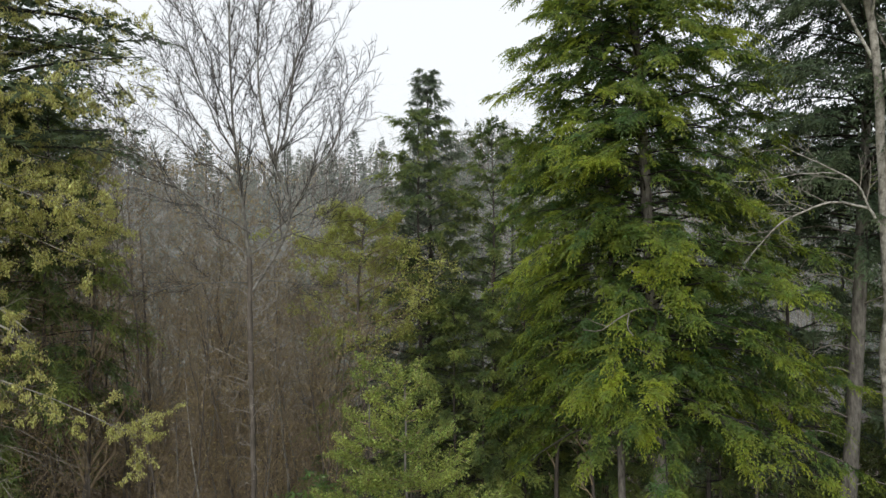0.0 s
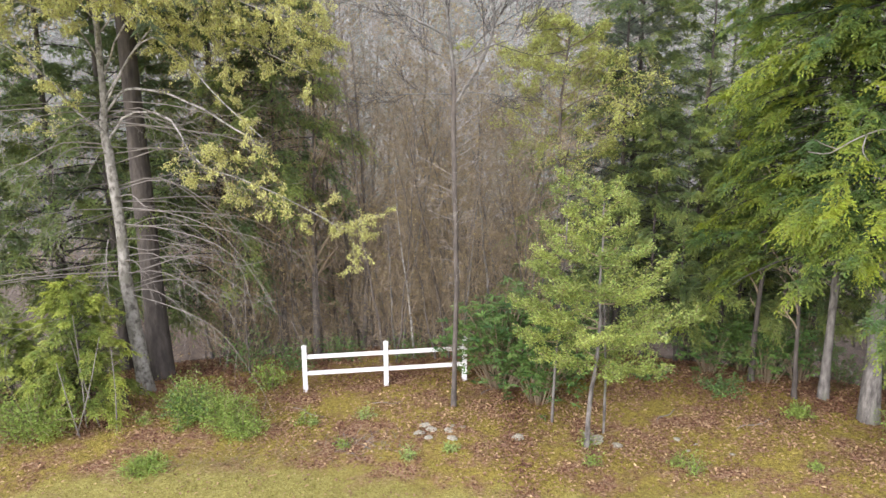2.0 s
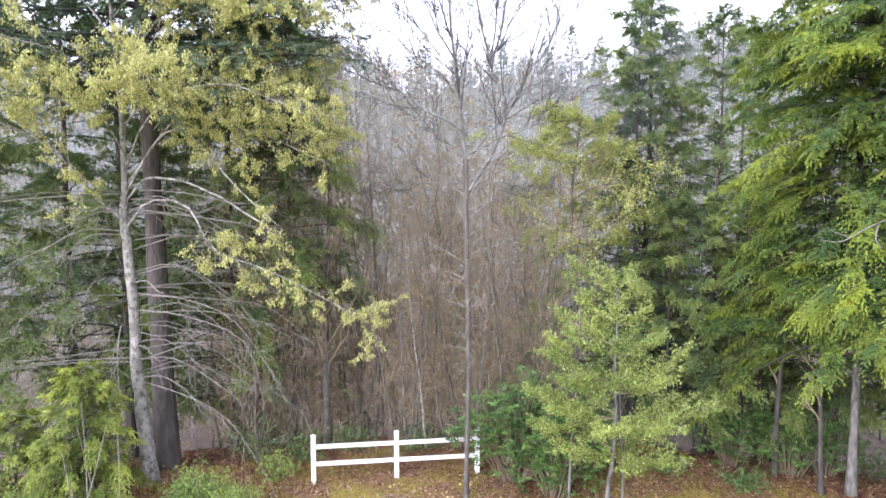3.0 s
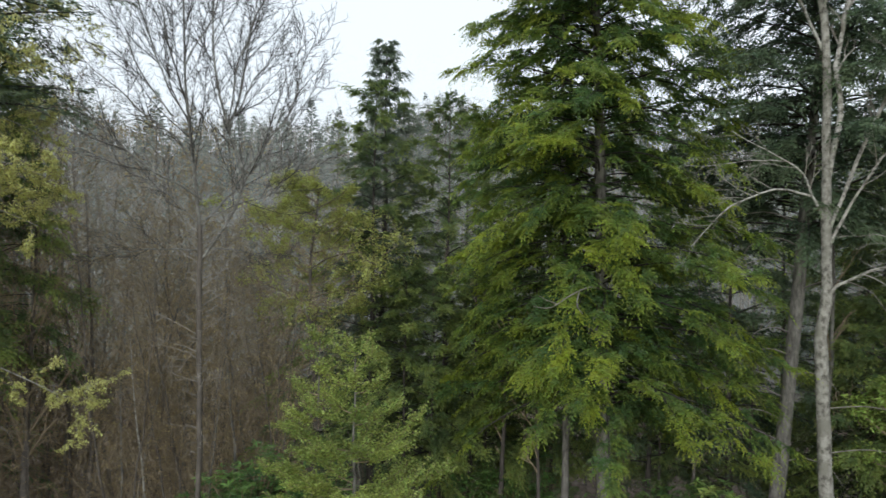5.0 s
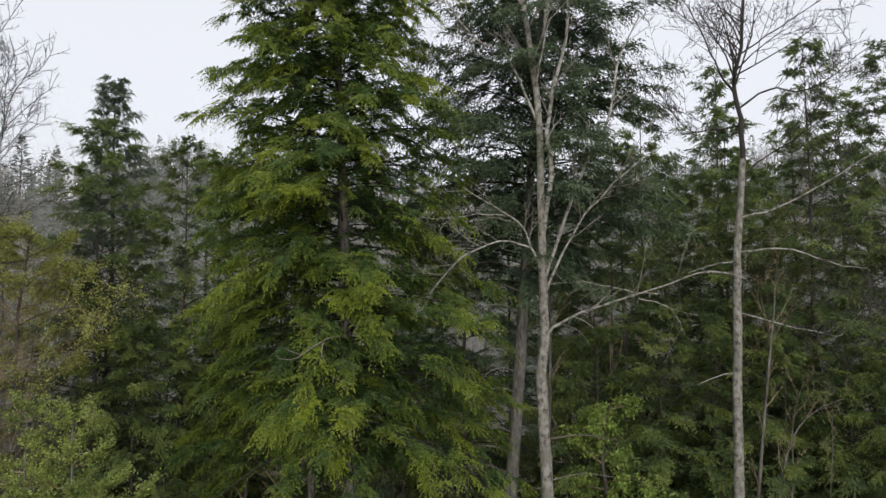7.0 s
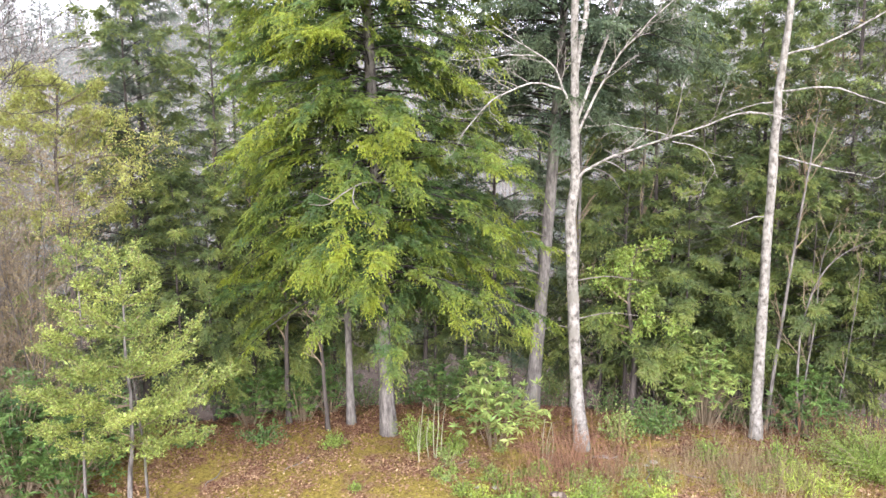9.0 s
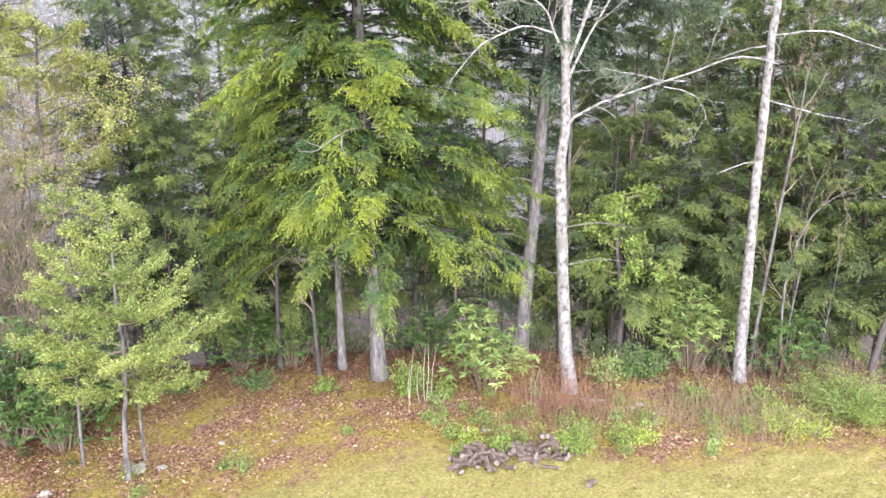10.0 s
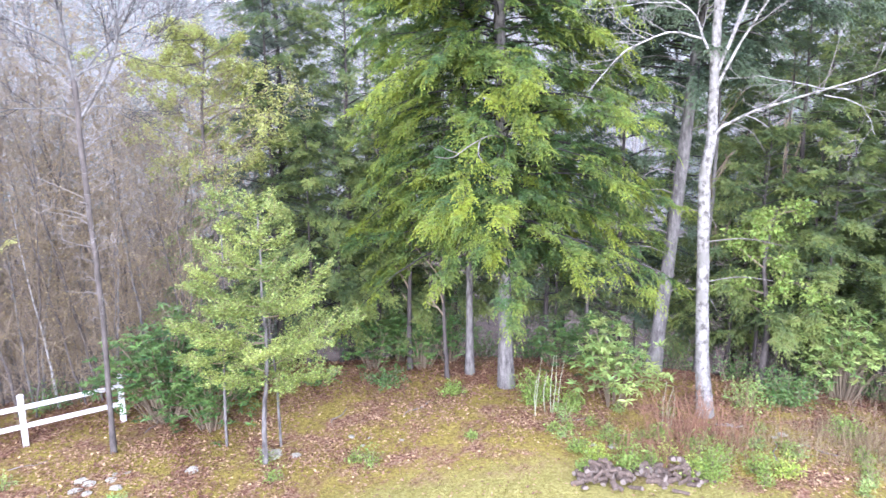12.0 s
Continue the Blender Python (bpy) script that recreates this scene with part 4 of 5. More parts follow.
def young_tree():
    root = thing("young_tree", "small layered tree with fresh pale green leaves and a mottled stem", "tree", spot(-3.6, 13.75))
    rng = np.random.default_rng(65)
    tw, leaf = Soup(), Soup()
    pts, rad = stem(root, "trunk", [(0, 0, -0.15), (0.03, 0, 1.0), (0.12, 0, 1.75), (0.16, 0, 2.6), (0.12, 0, 3.4), (0.14, 0, 4.4), (0.12, 0, 5.1)], 0.05, 0.012, GREY_BARK, 6, 9, 22)
    p2, r2 = stem(root, "second_stem", [(-0.75, 0.9, -0.15), (-0.7, 0.8, 1.5), (-0.62, 0.6, 2.8), (-0.56, 0.4, 4.0), (-0.54, 0.3, 5.3)], 0.032, 0.01, GREY_BARK, 7, 8, 18)
    third, _ = stem(root, "third_stem", [(0.35, 0.7, -0.15), (0.32, 0.5, 1.3), (0.26, 0.2, 2.4), (0.2, 0.1, 3.2)], 0.03, 0.014, GREY_BARK, 8, 8, 14)
    # tiers of boughs: height on the stem, bearing round it, length, rise
    tiers = [(1.75, -10, 1.35, 0.05), (1.8, 190, 1.1, 0.0), (1.8, -60, 1.1, 0.0), (1.9, -120, 1.2, 0.02), (1.7, 60, 1.0, 0.1), (1.9, 130, 1.0, 0.1), (2.0, 25, 1.2, 0.1),
             (2.3, -5, 1.75, 0.28), (2.35, -45, 1.5, 0.18), (2.4, -90, 1.3, 0.12), (2.5, -135, 1.5, 0.15), (2.5, 178, 1.5, 0.2), (2.4, 40, 1.5, 0.22), (2.6, 110, 1.3, 0.2),
             (3.05, 5, 1.45, 0.5), (3.0, -40, 1.2, 0.3), (3.2, -80, 1.1, 0.25), (3.1, -130, 1.3, 0.25), (3.2, 170, 1.45, 0.28), (3.2, 80, 1.1, 0.3),
             (3.7, -30, 0.85, 0.35), (3.8, -95, 0.8, 0.3), (3.75, -150, 1.0, 0.3), (3.9, 160, 1.25, 0.25), (3.8, 60, 0.8, 0.3),
             (4.3, -20, 0.6, 0.4), (4.4, -100, 0.6, 0.35), (4.4, 175, 0.7, 0.3), (4.5, 80, 0.5, 0.3), (4.8, -50, 0.4, 0.5), (4.9, 200, 0.45, 0.5), (5.0, 30, 0.3, 0.8), (5.05, 220, 0.3, 0.8)]
    second = [(1.9, 180, 0.9, 0.1), (2.1, -120, 1.0, 0.05), (2.6, 200, 0.8, 0.2), (3.0, -100, 0.8, 0.2), (3.3, 170, 0.75, 0.2), (3.7, -130, 0.65, 0.25), (4.0, 10, 0.6, 0.3), (4.2, 185, 0.5, 0.3), (4.6, -60, 0.4, 0.4), (4.9, 150, 0.35, 0.4), (5.05, -20, 0.28, 0.6), (5.2, 190, 0.2, 0.8)]
    for line, boughs in ((pts, tiers), (p2, second)):
        for z, bearing, L, rise in boughs:
            a, L = radians(bearing + rng.normal() * 12), L * rng.uniform(0.82, 1.12)
            o = np.array([np.interp(z, line[:, 2], line[:, 0]), np.interp(z, line[:, 2], line[:, 1]), z])
            out = np.array([math.cos(a), math.sin(a), 0])
            axis = spline([o, o + out * L * 0.35 + [0, 0, rise * 0.25 * L], o + out * L * 0.72 + [0, 0, rise * 0.7 * L + 0.05], o + out * L + [0, 0, rise * 1.15 * L + 0.08]], 9)
            tube(tw, axis, np.linspace(0.014, 0.005, 9), 4)
            shoots = [axis[2:]]
            m = max(6, int(L * 15))
            for j in range(m):
                f = (0.18 + 0.8 * (j + rng.random()) / m) * 8
                i = min(int(f), 7)
                q, tan = axis[i] + (axis[i + 1] - axis[i]) * (f - i), unit(axis[i + 1] - axis[i])
                lat = unit(cross3(tan, [0, 0, 1.0])) * (1 if j % 2 else -1)
                w = rng.uniform(0.5, 1.0)
                d = unit(tan * math.cos(w) + lat * math.sin(w) + [0, 0, rng.normal() * 0.36 + 0.1])
                ln = (0.22 + 0.28 * L) * (1.1 - 0.09 * f) * rng.uniform(0.6, 1.25)
                sp = np.stack([q, q + d * ln * 0.5 + rng.normal(size=3) * 0.03, q + d * ln + [0, 0, 0.04]])
                tube(tw, sp, [0.006, 0.005, 0.003], 3)
                shoots.append(sp)
            lift = rng.normal() * 0.12
            for sp in shoots:
                k = int(12 + 120 * np.linalg.norm(sp[-1] - sp[0]))
                f = rng.random(k) ** 0.8 * (len(sp) - 1.001)
                i = f.astype(int)
                c = sp[i] + (sp[i + 1] - sp[i]) * (f - i)[:, None] + rng.normal(size=(k, 3)) * np.array([0.045, 0.045, 0.03])
                d = rng.normal(size=(k, 3)) * np.array([1, 1, 0.55]) + unit(sp[-1] - sp[0]) * 0.7 + np.array([0, 0, 0.15])
                blades(leaf, c, d, rng.normal(size=(k, 3)) * 0.55 + np.array([0, -0.1, 1.0]), 0.056 * rng.uniform(0.6, 1.3, k), 0.032 * rng.uniform(0.7, 1.2, k), np.clip(rng.normal(0.55, 0.28, k) + lift, 0, 1))
    part("crown", tw.mesh("crown", TWIG), root)
    part("foliage", leaf.mesh("foliage", HOLLY), root)


def spring_tree(name, label, m, seed, height, spread_m, mat, z0, count=18, per=14, size=0.12):
    root = thing(name, label, "tree", m)
    rng = np.random.default_rng(seed)
    tw, leaf, nodes = Soup(), Soup(), []
    pts, rad = stem(root, "trunk", [(0, 0, -0.3), (0.1, 0, height * 0.35), (-0.1, 0.1, height * 0.7), (0.1, 0, height)], 0.09, 0.02, MAPLE, seed, 8, 14)
    for k in range(count):
        u = (k + rng.random()) / count
        z = z0 + u * (height - z0)
        o = np.array([np.interp(z, pts[:, 2], pts[:, 0]), np.interp(z, pts[:, 2], pts[:, 1]), z])
        a = k * 2.4 + rng.normal() * 0.4
        grow(tw, o, unit(np.array([math.cos(a), math.sin(a), 0.45])), spread_m * (1 - 0.6 * u) * rng.uniform(0.6, 1.2), 0.025, 2, rng, 0.05, 4, 0.8, nodes=nodes)
    part("crown", tw.mesh("crown", TWIG), root)
    hang_leaves(leaf, nodes, rng, per, size, size * 0.5, 0.2, 0.06)
    part("foliage", leaf.mesh("foliage", mat), root)


birch()
second_birch()
bare_maple()
yellow_tree()
young_tree()
spring_tree("spring_tree", "small tree in sparse yellow-green spring leaf", spot(-6.4, 20.0), 66, 9.0, 2.6, SPRING, 5.2, 26, 40, 0.075)
spring_tree("spring_tree", "slender understorey tree in light green leaf", spot(36.0, 19.2), 67, 4.6, 1.6, BRIGHT, 1.4, 14, 16, 0.11)


# ---------------------------------------------------------------- bare thicket and middle woods
def bare_sapling(seed, height, r, count, length, mat, spread=0.95):
    """A thin upright stem with fine side twigs all the way up."""
    rng = np.random.default_rng(seed)
    s, tw = Soup(), Soup()
    z = np.linspace(0, 1, 14)
    pts = np.stack([0.02 * height * np.sin(z * 3 + seed) + rng.normal() * 0.05 * z * height, 0.02 * height * (np.cos(z * 2.3 + seed) - math.cos(seed)), z * height - 0.2], -1)
    pts[1:, :2] += rng.normal(size=(13, 2)) * 0.025
    rad = r * (1 - 0.85 * z)
    tube(s, pts, rad, 7, 0.05, rng)
    nodes, leaf = [], Soup()
    THIN[0] = 0.0035
    twigs_on(tw, pts, rad * 0.5, rng, count, length, 0.1, 2, 3, spread, 0.06, nodes=nodes, ratio=0.55)
    THIN[0] = 0.0042
    hang_leaves(leaf, nodes, rng, 3, 0.045, 0.028, 0.0, 0.03)
    return s.mesh("trunk", mat, True), tw.mesh("crown", TWIG), leaf.mesh("foliage", BUDS)


SAPLINGS = [bare_sapling(200 + k, h, r, c, L, mt) for k, (h, r, c, L, mt) in enumerate((
    (6.0, 0.022, 44, 1.0, MAPLE), (7.5, 0.03, 50, 1.2, MAPLE), (5.0, 0.018, 40, 0.9, MAPLE), (8.5, 0.038, 54, 1.35, GREY_BARK), (8.0, 0.034, 50, 1.3, MAPLE), (4.0, 0.015, 36, 0.85, MAPLE)))]
rng = random.Random(5)
for k in range(160):
    if k < 124:
        az, d = rng.uniform(-34, -8), 17.8 + 15 * rng.random() ** 1.4
    else:
        az, d = rng.uniform(-56, 62), rng.uniform(24, 48)
    meshes = SAPLINGS[rng.randrange(6)]
    budding = rng.random() < 0.45
    root = thing("bare_sapling", "thin sapling with russet buds in the thicket" if budding else "thin leafless brown sapling in the thicket", "sapling", spot(az, d, turn=rng.uniform(0, 360)), "thicket saplings")
    root.matrix_world = root.matrix_world @ pose(0, 0, 0, rng.gauss(0, 6), rng.gauss(0, 6), 0)
    root.scale = [rng.uniform(0.75, 1.25) * (1 + 0.055 * max(0.0, d - 18))] * 3
    part("trunk", meshes[0], root)
    part("crown", meshes[1], root)
    if budding:
        part("foliage", meshes[2], root, "tiny russet and olive buds")


# ---------------------------------------------------------------- far hillside woods
def far_woods():
    rng = np.random.default_rng(8)
    con, bare = Soup(), Soup()
    for k in range(3000):
        d = 62 + 150 * rng.random() ** 0.8
        az = rng.uniform(-60, 66)
        x, y = d * math.sin(radians(az)), d * math.cos(radians(az))
        z = float(ground_height(x, y))
        if rng.random() < 0.3:
            h, n = rng.uniform(5, 11), 95
            u = rng.random(n) ** 0.8
            a = rng.random(n) * 6.283
            r = 0.21 * h * (1 - u) * rng.uniform(0.3, 1.0, n) + 0.1
            c = np.stack([x + r * np.cos(a) * 0.5, y + r * np.sin(a) * 0.5, z + h * (0.08 + 0.92 * u)], -1)
            dd = np.stack([np.cos(a), np.sin(a), -0.45 + 0.9 * u], -1)
            blades(con, c, dd, np.array([0, 0, 1.0]) + rng.normal(size=(n, 3)) * 0.5, 0.45 + r * 0.85, 0.34 + 0.3 * r, np.clip(rng.normal(0.5, 0.3), 0, 1))
        else:
            h, n = rng.uniform(6, 10), 60
            u = 0.3 + 0.7 * rng.random(n) ** 0.7
            a = rng.random(n) * 6.283
            r = 0.26 * h * np.sqrt(np.clip(1 - ((u - 0.62) / 0.42) ** 2, 0.02, 1)) * rng.random(n) ** 0.5
            c = np.stack([x + r * np.cos(a), y + r * np.sin(a), z + h * u], -1)
            dd = np.stack([np.cos(a) * 0.5, np.sin(a) * 0.5, np.full(n, 0.9)], -1) + rng.normal(size=(n, 3)) * 0.3
            blades(bare, c, dd, rng.normal(size=(n, 3)), rng.uniform(0.6, 1.5, n), 0.06, np.clip(rng.normal(0.5, 0.3), 0, 1))
            tube(bare, np.array([[x, y, z - 0.3], [x, y, z + h * 0.9]]), [0.16, 0.03], 4)
    tagged(new("hazed_conifers", con.mesh("hazed_conifers", HAZED_NEEDLE)), "grey-green conifers covering the far hillside, coloured pale to imitate mist", "woods", kind="stuff")
    tagged(new("far_bare_woods", bare.mesh("far_bare_woods", HAZED_TWIG)), "leafless hardwoods covering the far hillside, coloured pale to imitate mist", "woods", kind="stuff")


far_woods()


def far_conifer(seed):
    r = np.random.default_rng(seed)
    leaf, wood = Soup(), Soup()
    n, h = 420, 15.0
    u = r.random(n) ** 0.8
    a = r.random(n) * 6.283
    rad = 0.2 * h * (1 - u) * r.uniform(0.25, 1.0, n) + 0.1
    c = np.stack([rad * np.cos(a) * 0.5, rad * np.sin(a) * 0.5, h * (0.05 + 0.95 * u)], -1)
    blades(leaf, c, np.stack([np.cos(a), np.sin(a), -0.35 + 0.8 * u], -1), np.array([0, 0, 1.0]) + r.normal(size=(n, 3)) * 0.5, 0.4 + rad * 0.7, 0.22 + 0.2 * rad, np.clip(r.normal(0.35, 0.2, n), 0, 1))
    tube(wood, np.array([[0, 0, -0.5], [0, 0, h]]), [0.2, 0.03], 5)
    return wood.mesh("trunk", DARK_BARK), leaf.mesh("crown", HAZED_NEEDLE)


FAR = [far_conifer(81), far_conifer(82), far_conifer(83)]
rf = random.Random(3)
for az, top in ((-6.8, 0.205), (3.7, 0.207), (-4.7, 0.192), (5.0, 0.196), (-18.0, 0.198), (-12.0, 0.19), (-23.0, 0.192), (-15.5, 0.186), (1.6, 0.186), (-9.0, 0.185), (52.8, 0.196), (55.5, 0.19), (42.5, 0.188), (24.5, 0.19)):
    dist = rf.uniform(135, 150)
    m = spot(az, dist, turn=rf.uniform(0, 360))
    tree = put_conifer("far_conifer", "grey-green conifer standing above the far ridge, coloured pale to imitate mist", m, FAR[rf.randrange(3)], group="ridge conifers")
    tree.scale = [(7 + dist * top - m.translation.z) / 15.0] * 3


# ---------------------------------------------------------------- mist
def mist_material():
    """Haze on thin sheets: mostly clear, scattering daylight that falls from both sides."""
    m = bpy.data.materials.new("mist")
    m.use_nodes = True
    n, l = m.node_tree.nodes, m.node_tree.links
    n.remove(n["Principled BSDF"])
    dif, trl, clear = n.new("ShaderNodeBsdfDiffuse"), n.new("ShaderNodeBsdfTranslucent"), n.new("ShaderNodeBsdfTransparent")
    for b in (dif, trl):
        b.inputs[0].default_value = (0.86, 0.85, 0.79, 1)
    both, out = n.new("ShaderNodeMixShader"), n.new("ShaderNodeMixShader")
    l.new(dif.outputs[0], both.inputs[1])
    l.new(trl.outputs[0], both.inputs[2])
    tc, ns, at, mul, mr = n.new("ShaderNodeTexCoord"), n.new("ShaderNodeTexNoise"), n.new("ShaderNodeAttribute"), n.new("ShaderNodeMath"), n.new("ShaderNodeMapRange")
    ns.inputs["Scale"].default_value, ns.inputs["Detail"].default_value = 0.07, 3
    l.new(tc.outputs["Object"], ns.inputs["Vector"])
    mr.inputs[1].default_value, mr.inputs[2].default_value, mr.inputs[3].default_value, mr.inputs[4].default_value = 0.3, 0.7, 0.6, 1.4
    l.new(ns.outputs[0], mr.inputs[0])
    at.attribute_name, mul.operation = "young", "MULTIPLY"
    l.new(at.outputs["Fac"], mul.inputs[0])
    l.new(mr.outputs[0], mul.inputs[1])
    l.new(mul.outputs[0], out.inputs[0])
    l.new(clear.outputs[0], out.inputs[1])
    l.new(both.outputs[0], out.inputs[2])
    l.new(out.outputs[0], n["Material Output"].inputs[0])
    return m


def mist_sheets():
    """Curved sheets imitating mist across the valley, thinning upwards and out at both ends."""
    s = Soup()
    # the two nearest sheets are added to lift dark tones
    for dist, dense, top in ((24, 0.014, 13), (28.5, 0.022, 15), (36, 0.03, 16), (54, 0.05, 22), (75, 0.06, 28), (105, 0.07, 36)):
        a, h = np.radians(np.linspace(-75, 80, 60)), np.linspace(0, 1, 12)
        A, H = np.meshgrid(a, h, indexing="ij")
        R = dist + 2.5 * np.sin(A * 5 + dist)
        X, Y = R * np.sin(A), R * np.cos(A)
        Z = ground_height(X, Y) + 0.05 + H * (top - ground_height(X, Y))
        i, j = np.meshgrid(np.arange(59), np.arange(11), indexing="ij")
        p = i * 12 + j
        f = np.concatenate([np.stack([p, p + 12, p + 13], -1).reshape(-1, 3), np.stack([p, p + 13, p + 1], -1).reshape(-1, 3)])
        s.add(np.stack([X, Y, Z], -1).reshape(-1, 3), f, (dense * (1 - smoothstep(0.45, 1.0, H)) * smoothstep(0, 0.1, H)).reshape(-1))
    tagged(new("mist", s.mesh("mist", mist_material(), True)), "thin pale sheets imitating mist in the wooded valley", "mist", kind="stuff")


mist_sheets()


# ---------------------------------------------------------------- fence
def box(w, d, h, bevel=0.008):
    bm = bmesh.new()
    bmesh.ops.create_cube(bm, size=1, matrix=Matrix.Diagonal((w, d, h, 1)))
    bmesh.ops.bevel(bm, geom=bm.edges[:], offset=bevel, segments=2, affect="EDGES")
    return bm


def bm_mesh(name, bm, mat):
    me = bpy.data.meshes.new(name)
    bm.to_mesh(me)
    bm.free()
    me.materials.append(mat)
    return me


def fence():
    root = thing("fence", "short white vinyl two-rail fence at the edge of the woods", "fence", pose(-7.56, 14.78, 0, 0, 0, math.degrees(math.atan2(1.62, 3.5))))
    span = 1.93
    post = bm_mesh("post", box(0.11, 0.11, 1.2), VINYL)
    bm = bmesh.new()
    bmesh.ops.create_cone(bm, segments=4, radius1=0.09, radius2=0.01, depth=0.04, cap_ends=True, matrix=Matrix.Rotation(radians(45), 4, "Z"))
    cap = bm_mesh("cap", bm, VINYL)
    rail = bm_mesh("rail", box(span - 0.11, 0.042, 0.10), VINYL)
    for k in range(3):
        p = part("post", post, root)
        p.location = (k * span, 0, 0.49)
        c = part("cap", cap, p)
        c.location = (0, 0, 0.62)
    for k in range(2):
        for z in (0.42, 0.83):
            part("rail", rail, root).location = (span * (k + 0.5), 0, z)


fence()


# ---------------------------------------------------------------- bushes and low plants
def bush(name, label, m, seed, wide, high, mat, stems=30, per=40, size=0.08, slim=0.5, wood=TWIG, whorl=False, lift=0.15, category="bush"):
    """Stems that splay from the root, with leaves round their upper parts."""
    root = thing(name, label, category, m)
    rng = np.random.default_rng(seed)
    w, leaf = Soup(), Soup()
    for k in range(stems):
        a, u = k * 2.39996 + rng.normal() * 0.3, math.sqrt((k + 0.5) / stems)
        top = np.array([math.cos(a) * wide / 2 * u * rng.uniform(0.75, 1.15), math.sin(a) * wide / 2 * u * rng.uniform(0.75, 1.15), high * (1.02 - 0.55 * u**2) * (rng.uniform(0.65, 1.1) if whorl else rng.uniform(0.35, 1.25))])
        foot = np.array([top[0] * 0.2, top[1] * 0.2, -0.05])
        p = spline([foot, foot * 0.4 + top * 0.5 + [0, 0, 0.12 * high], top], 8)
        tube(w, p, np.linspace(0.01, 0.004, 8) * (0.7 + 0.3 * high), 4)
        if whorl:
            part("stem", w.mesh("stem", wood), root)
            w = Soup()
            for q in (p[-1], p[-1] + rng.normal(size=3) * 0.16, p[-1] + rng.normal(size=3) * 0.2, p[-2] + rng.normal(size=3) * 0.22, p[-3] + rng.normal(size=3) * 0.25, p[-4] + rng.normal(size=3) * 0.25):
                n = per
                b = np.arange(n) * 6.283 / n + rng.random()
                d = np.stack([np.cos(b), np.sin(b), rng.uniform(-0.5, 0.35, n)], -1) + rng.normal(size=3) * 0.25
                blades(leaf, np.broadcast_to(q, (n, 3)), d, np.array([0, 0, 1.0]) + rng.normal(size=(n, 3)) * 0.3, size * rng.uniform(0.7, 1.2, n), size * slim, np.clip(rng.normal(0.5, 0.25), 0, 1))
            continue
        s = 7 * (lift + (1 - lift) * rng.random(per)) * 0.999
        i = s.astype(int)
        c = p[i] + (p[i + 1] - p[i]) * (s - i)[:, None] + rng.normal(size=(per, 3)) * 0.1 * min(1.0, 0.4 + high * 0.5)
        c[:, 2] = np.maximum(c[:, 2], 0.03)
        d = rng.normal(size=(per, 3)) + np.array([top[0], top[1], 0.2])
        blades(leaf, c, d, rng.normal(size=(per, 3)) * 0.7 + np.array([0, -0.3, 1.0]), size * rng.uniform(0.6, 1.3, per), size * slim * rng.uniform(0.8, 1.2, per), np.clip(rng.normal(0.3, 0.2, per) + 0.3 * s / 7, 0, 1))
    if not whorl:
        part("stem", w.mesh("stem", wood), root)
    part("foliage", leaf.mesh("foliage", mat), root)
    return root


bush("laurel_bush", "dense dark green laurel thicket beside a fence", spot(-10.8, 16.6), 301, 3.0, 2.5, LAUREL, 90, 9, 0.17, 0.28, whorl=True)
bush("laurel_bush", "dark green laurel behind a small pale green tree", spot(-5.5, 17.4), 302, 2.6, 1.8, LAUREL, 50, 9, 0.17, 0.28, whorl=True)
bush("laurel_bush", "dark green laurel close beside a small pale green tree", spot(-7.6, 15.7), 318, 1.9, 1.6, LAUREL, 46, 9, 0.16, 0.28, whorl=True)
bush("laurel_bush", "shaded laurel under tall hemlocks", spot(8.0, 19.6), 303, 1.6, 1.6, LAUREL, 24, 9, 0.16, 0.28, whorl=True)
for az, d, w_, h_, n_ in ((9.6, 18.8, 1.8, 1.5, 30), (11.8, 19.6, 1.8, 1.7, 30), (5.6, 18.7, 1.7, 1.3, 26), (20.5, 19.0, 1.5, 1.2, 24), (23.5, 19.4, 1.6, 1.4, 24)):
    bush("laurel_bush", "shaded dark green laurel under tall hemlocks", spot(az, d), int(330 + az), w_, h_, LAUREL, n_, 8, 0.16, 0.28, whorl=True)
bush("rhododendron", "open rhododendron with yellow-green leaf whorls", spot(25.2, 16.6), 304, 2.3, 1.9, RHODO, 24, 9, 0.23, 0.26, whorl=True)
bush("rhododendron", "green rhododendron among the trees", spot(41.6, 19.0), 305, 2.2, 2.2, RHODO, 40, 8, 0.2, 0.26, whorl=True)
bush("rhododendron", "green rhododendron in the shade of a birch", spot(48.6, 19.6), 306, 2.0, 1.6, LAUREL, 34, 8, 0.18, 0.28, whorl=True)
bush("shrub", "low bright green shrub at the lawn's edge", spot(53.2, 17.2), 307, 3.0, 0.85, BRIGHT, 130, 120, 0.05, 0.4)
bush("shrub", "low leafy green shrub by the lawn", spot(-35.8, 15.7), 308, 1.5, 0.95, BRIGHT, 44, 80, 0.055, 0.45)
bush("shrub", "low spreading green shrub beside the lawn", spot(-33.7, 15.2), 381, 1.7, 0.75, BRIGHT, 44, 80, 0.055, 0.45)
bush("shrub", "low spreading green shrub beside the lawn", spot(-32.4, 14.7), 382, 1.3, 0.4, BRIGHT, 34, 60, 0.055, 0.45)
bush("shrub", "low spreading green shrub", spot(-36.2, 15.7), 309, 1.3, 0.65, LAUREL, 40, 50, 0.09, 0.4)
bush("shrub", "bright green low shrub at the woods' edge", spot(-47.0, 16.4), 310, 2.6, 1.05, BRIGHT, 80, 80, 0.06, 0.45)
bush("shrub", "small green shrub under a hemlock", spot(19.0, 16.3), 311, 1.2, 0.75, BRIGHT, 30, 40, 0.1, 0.35)
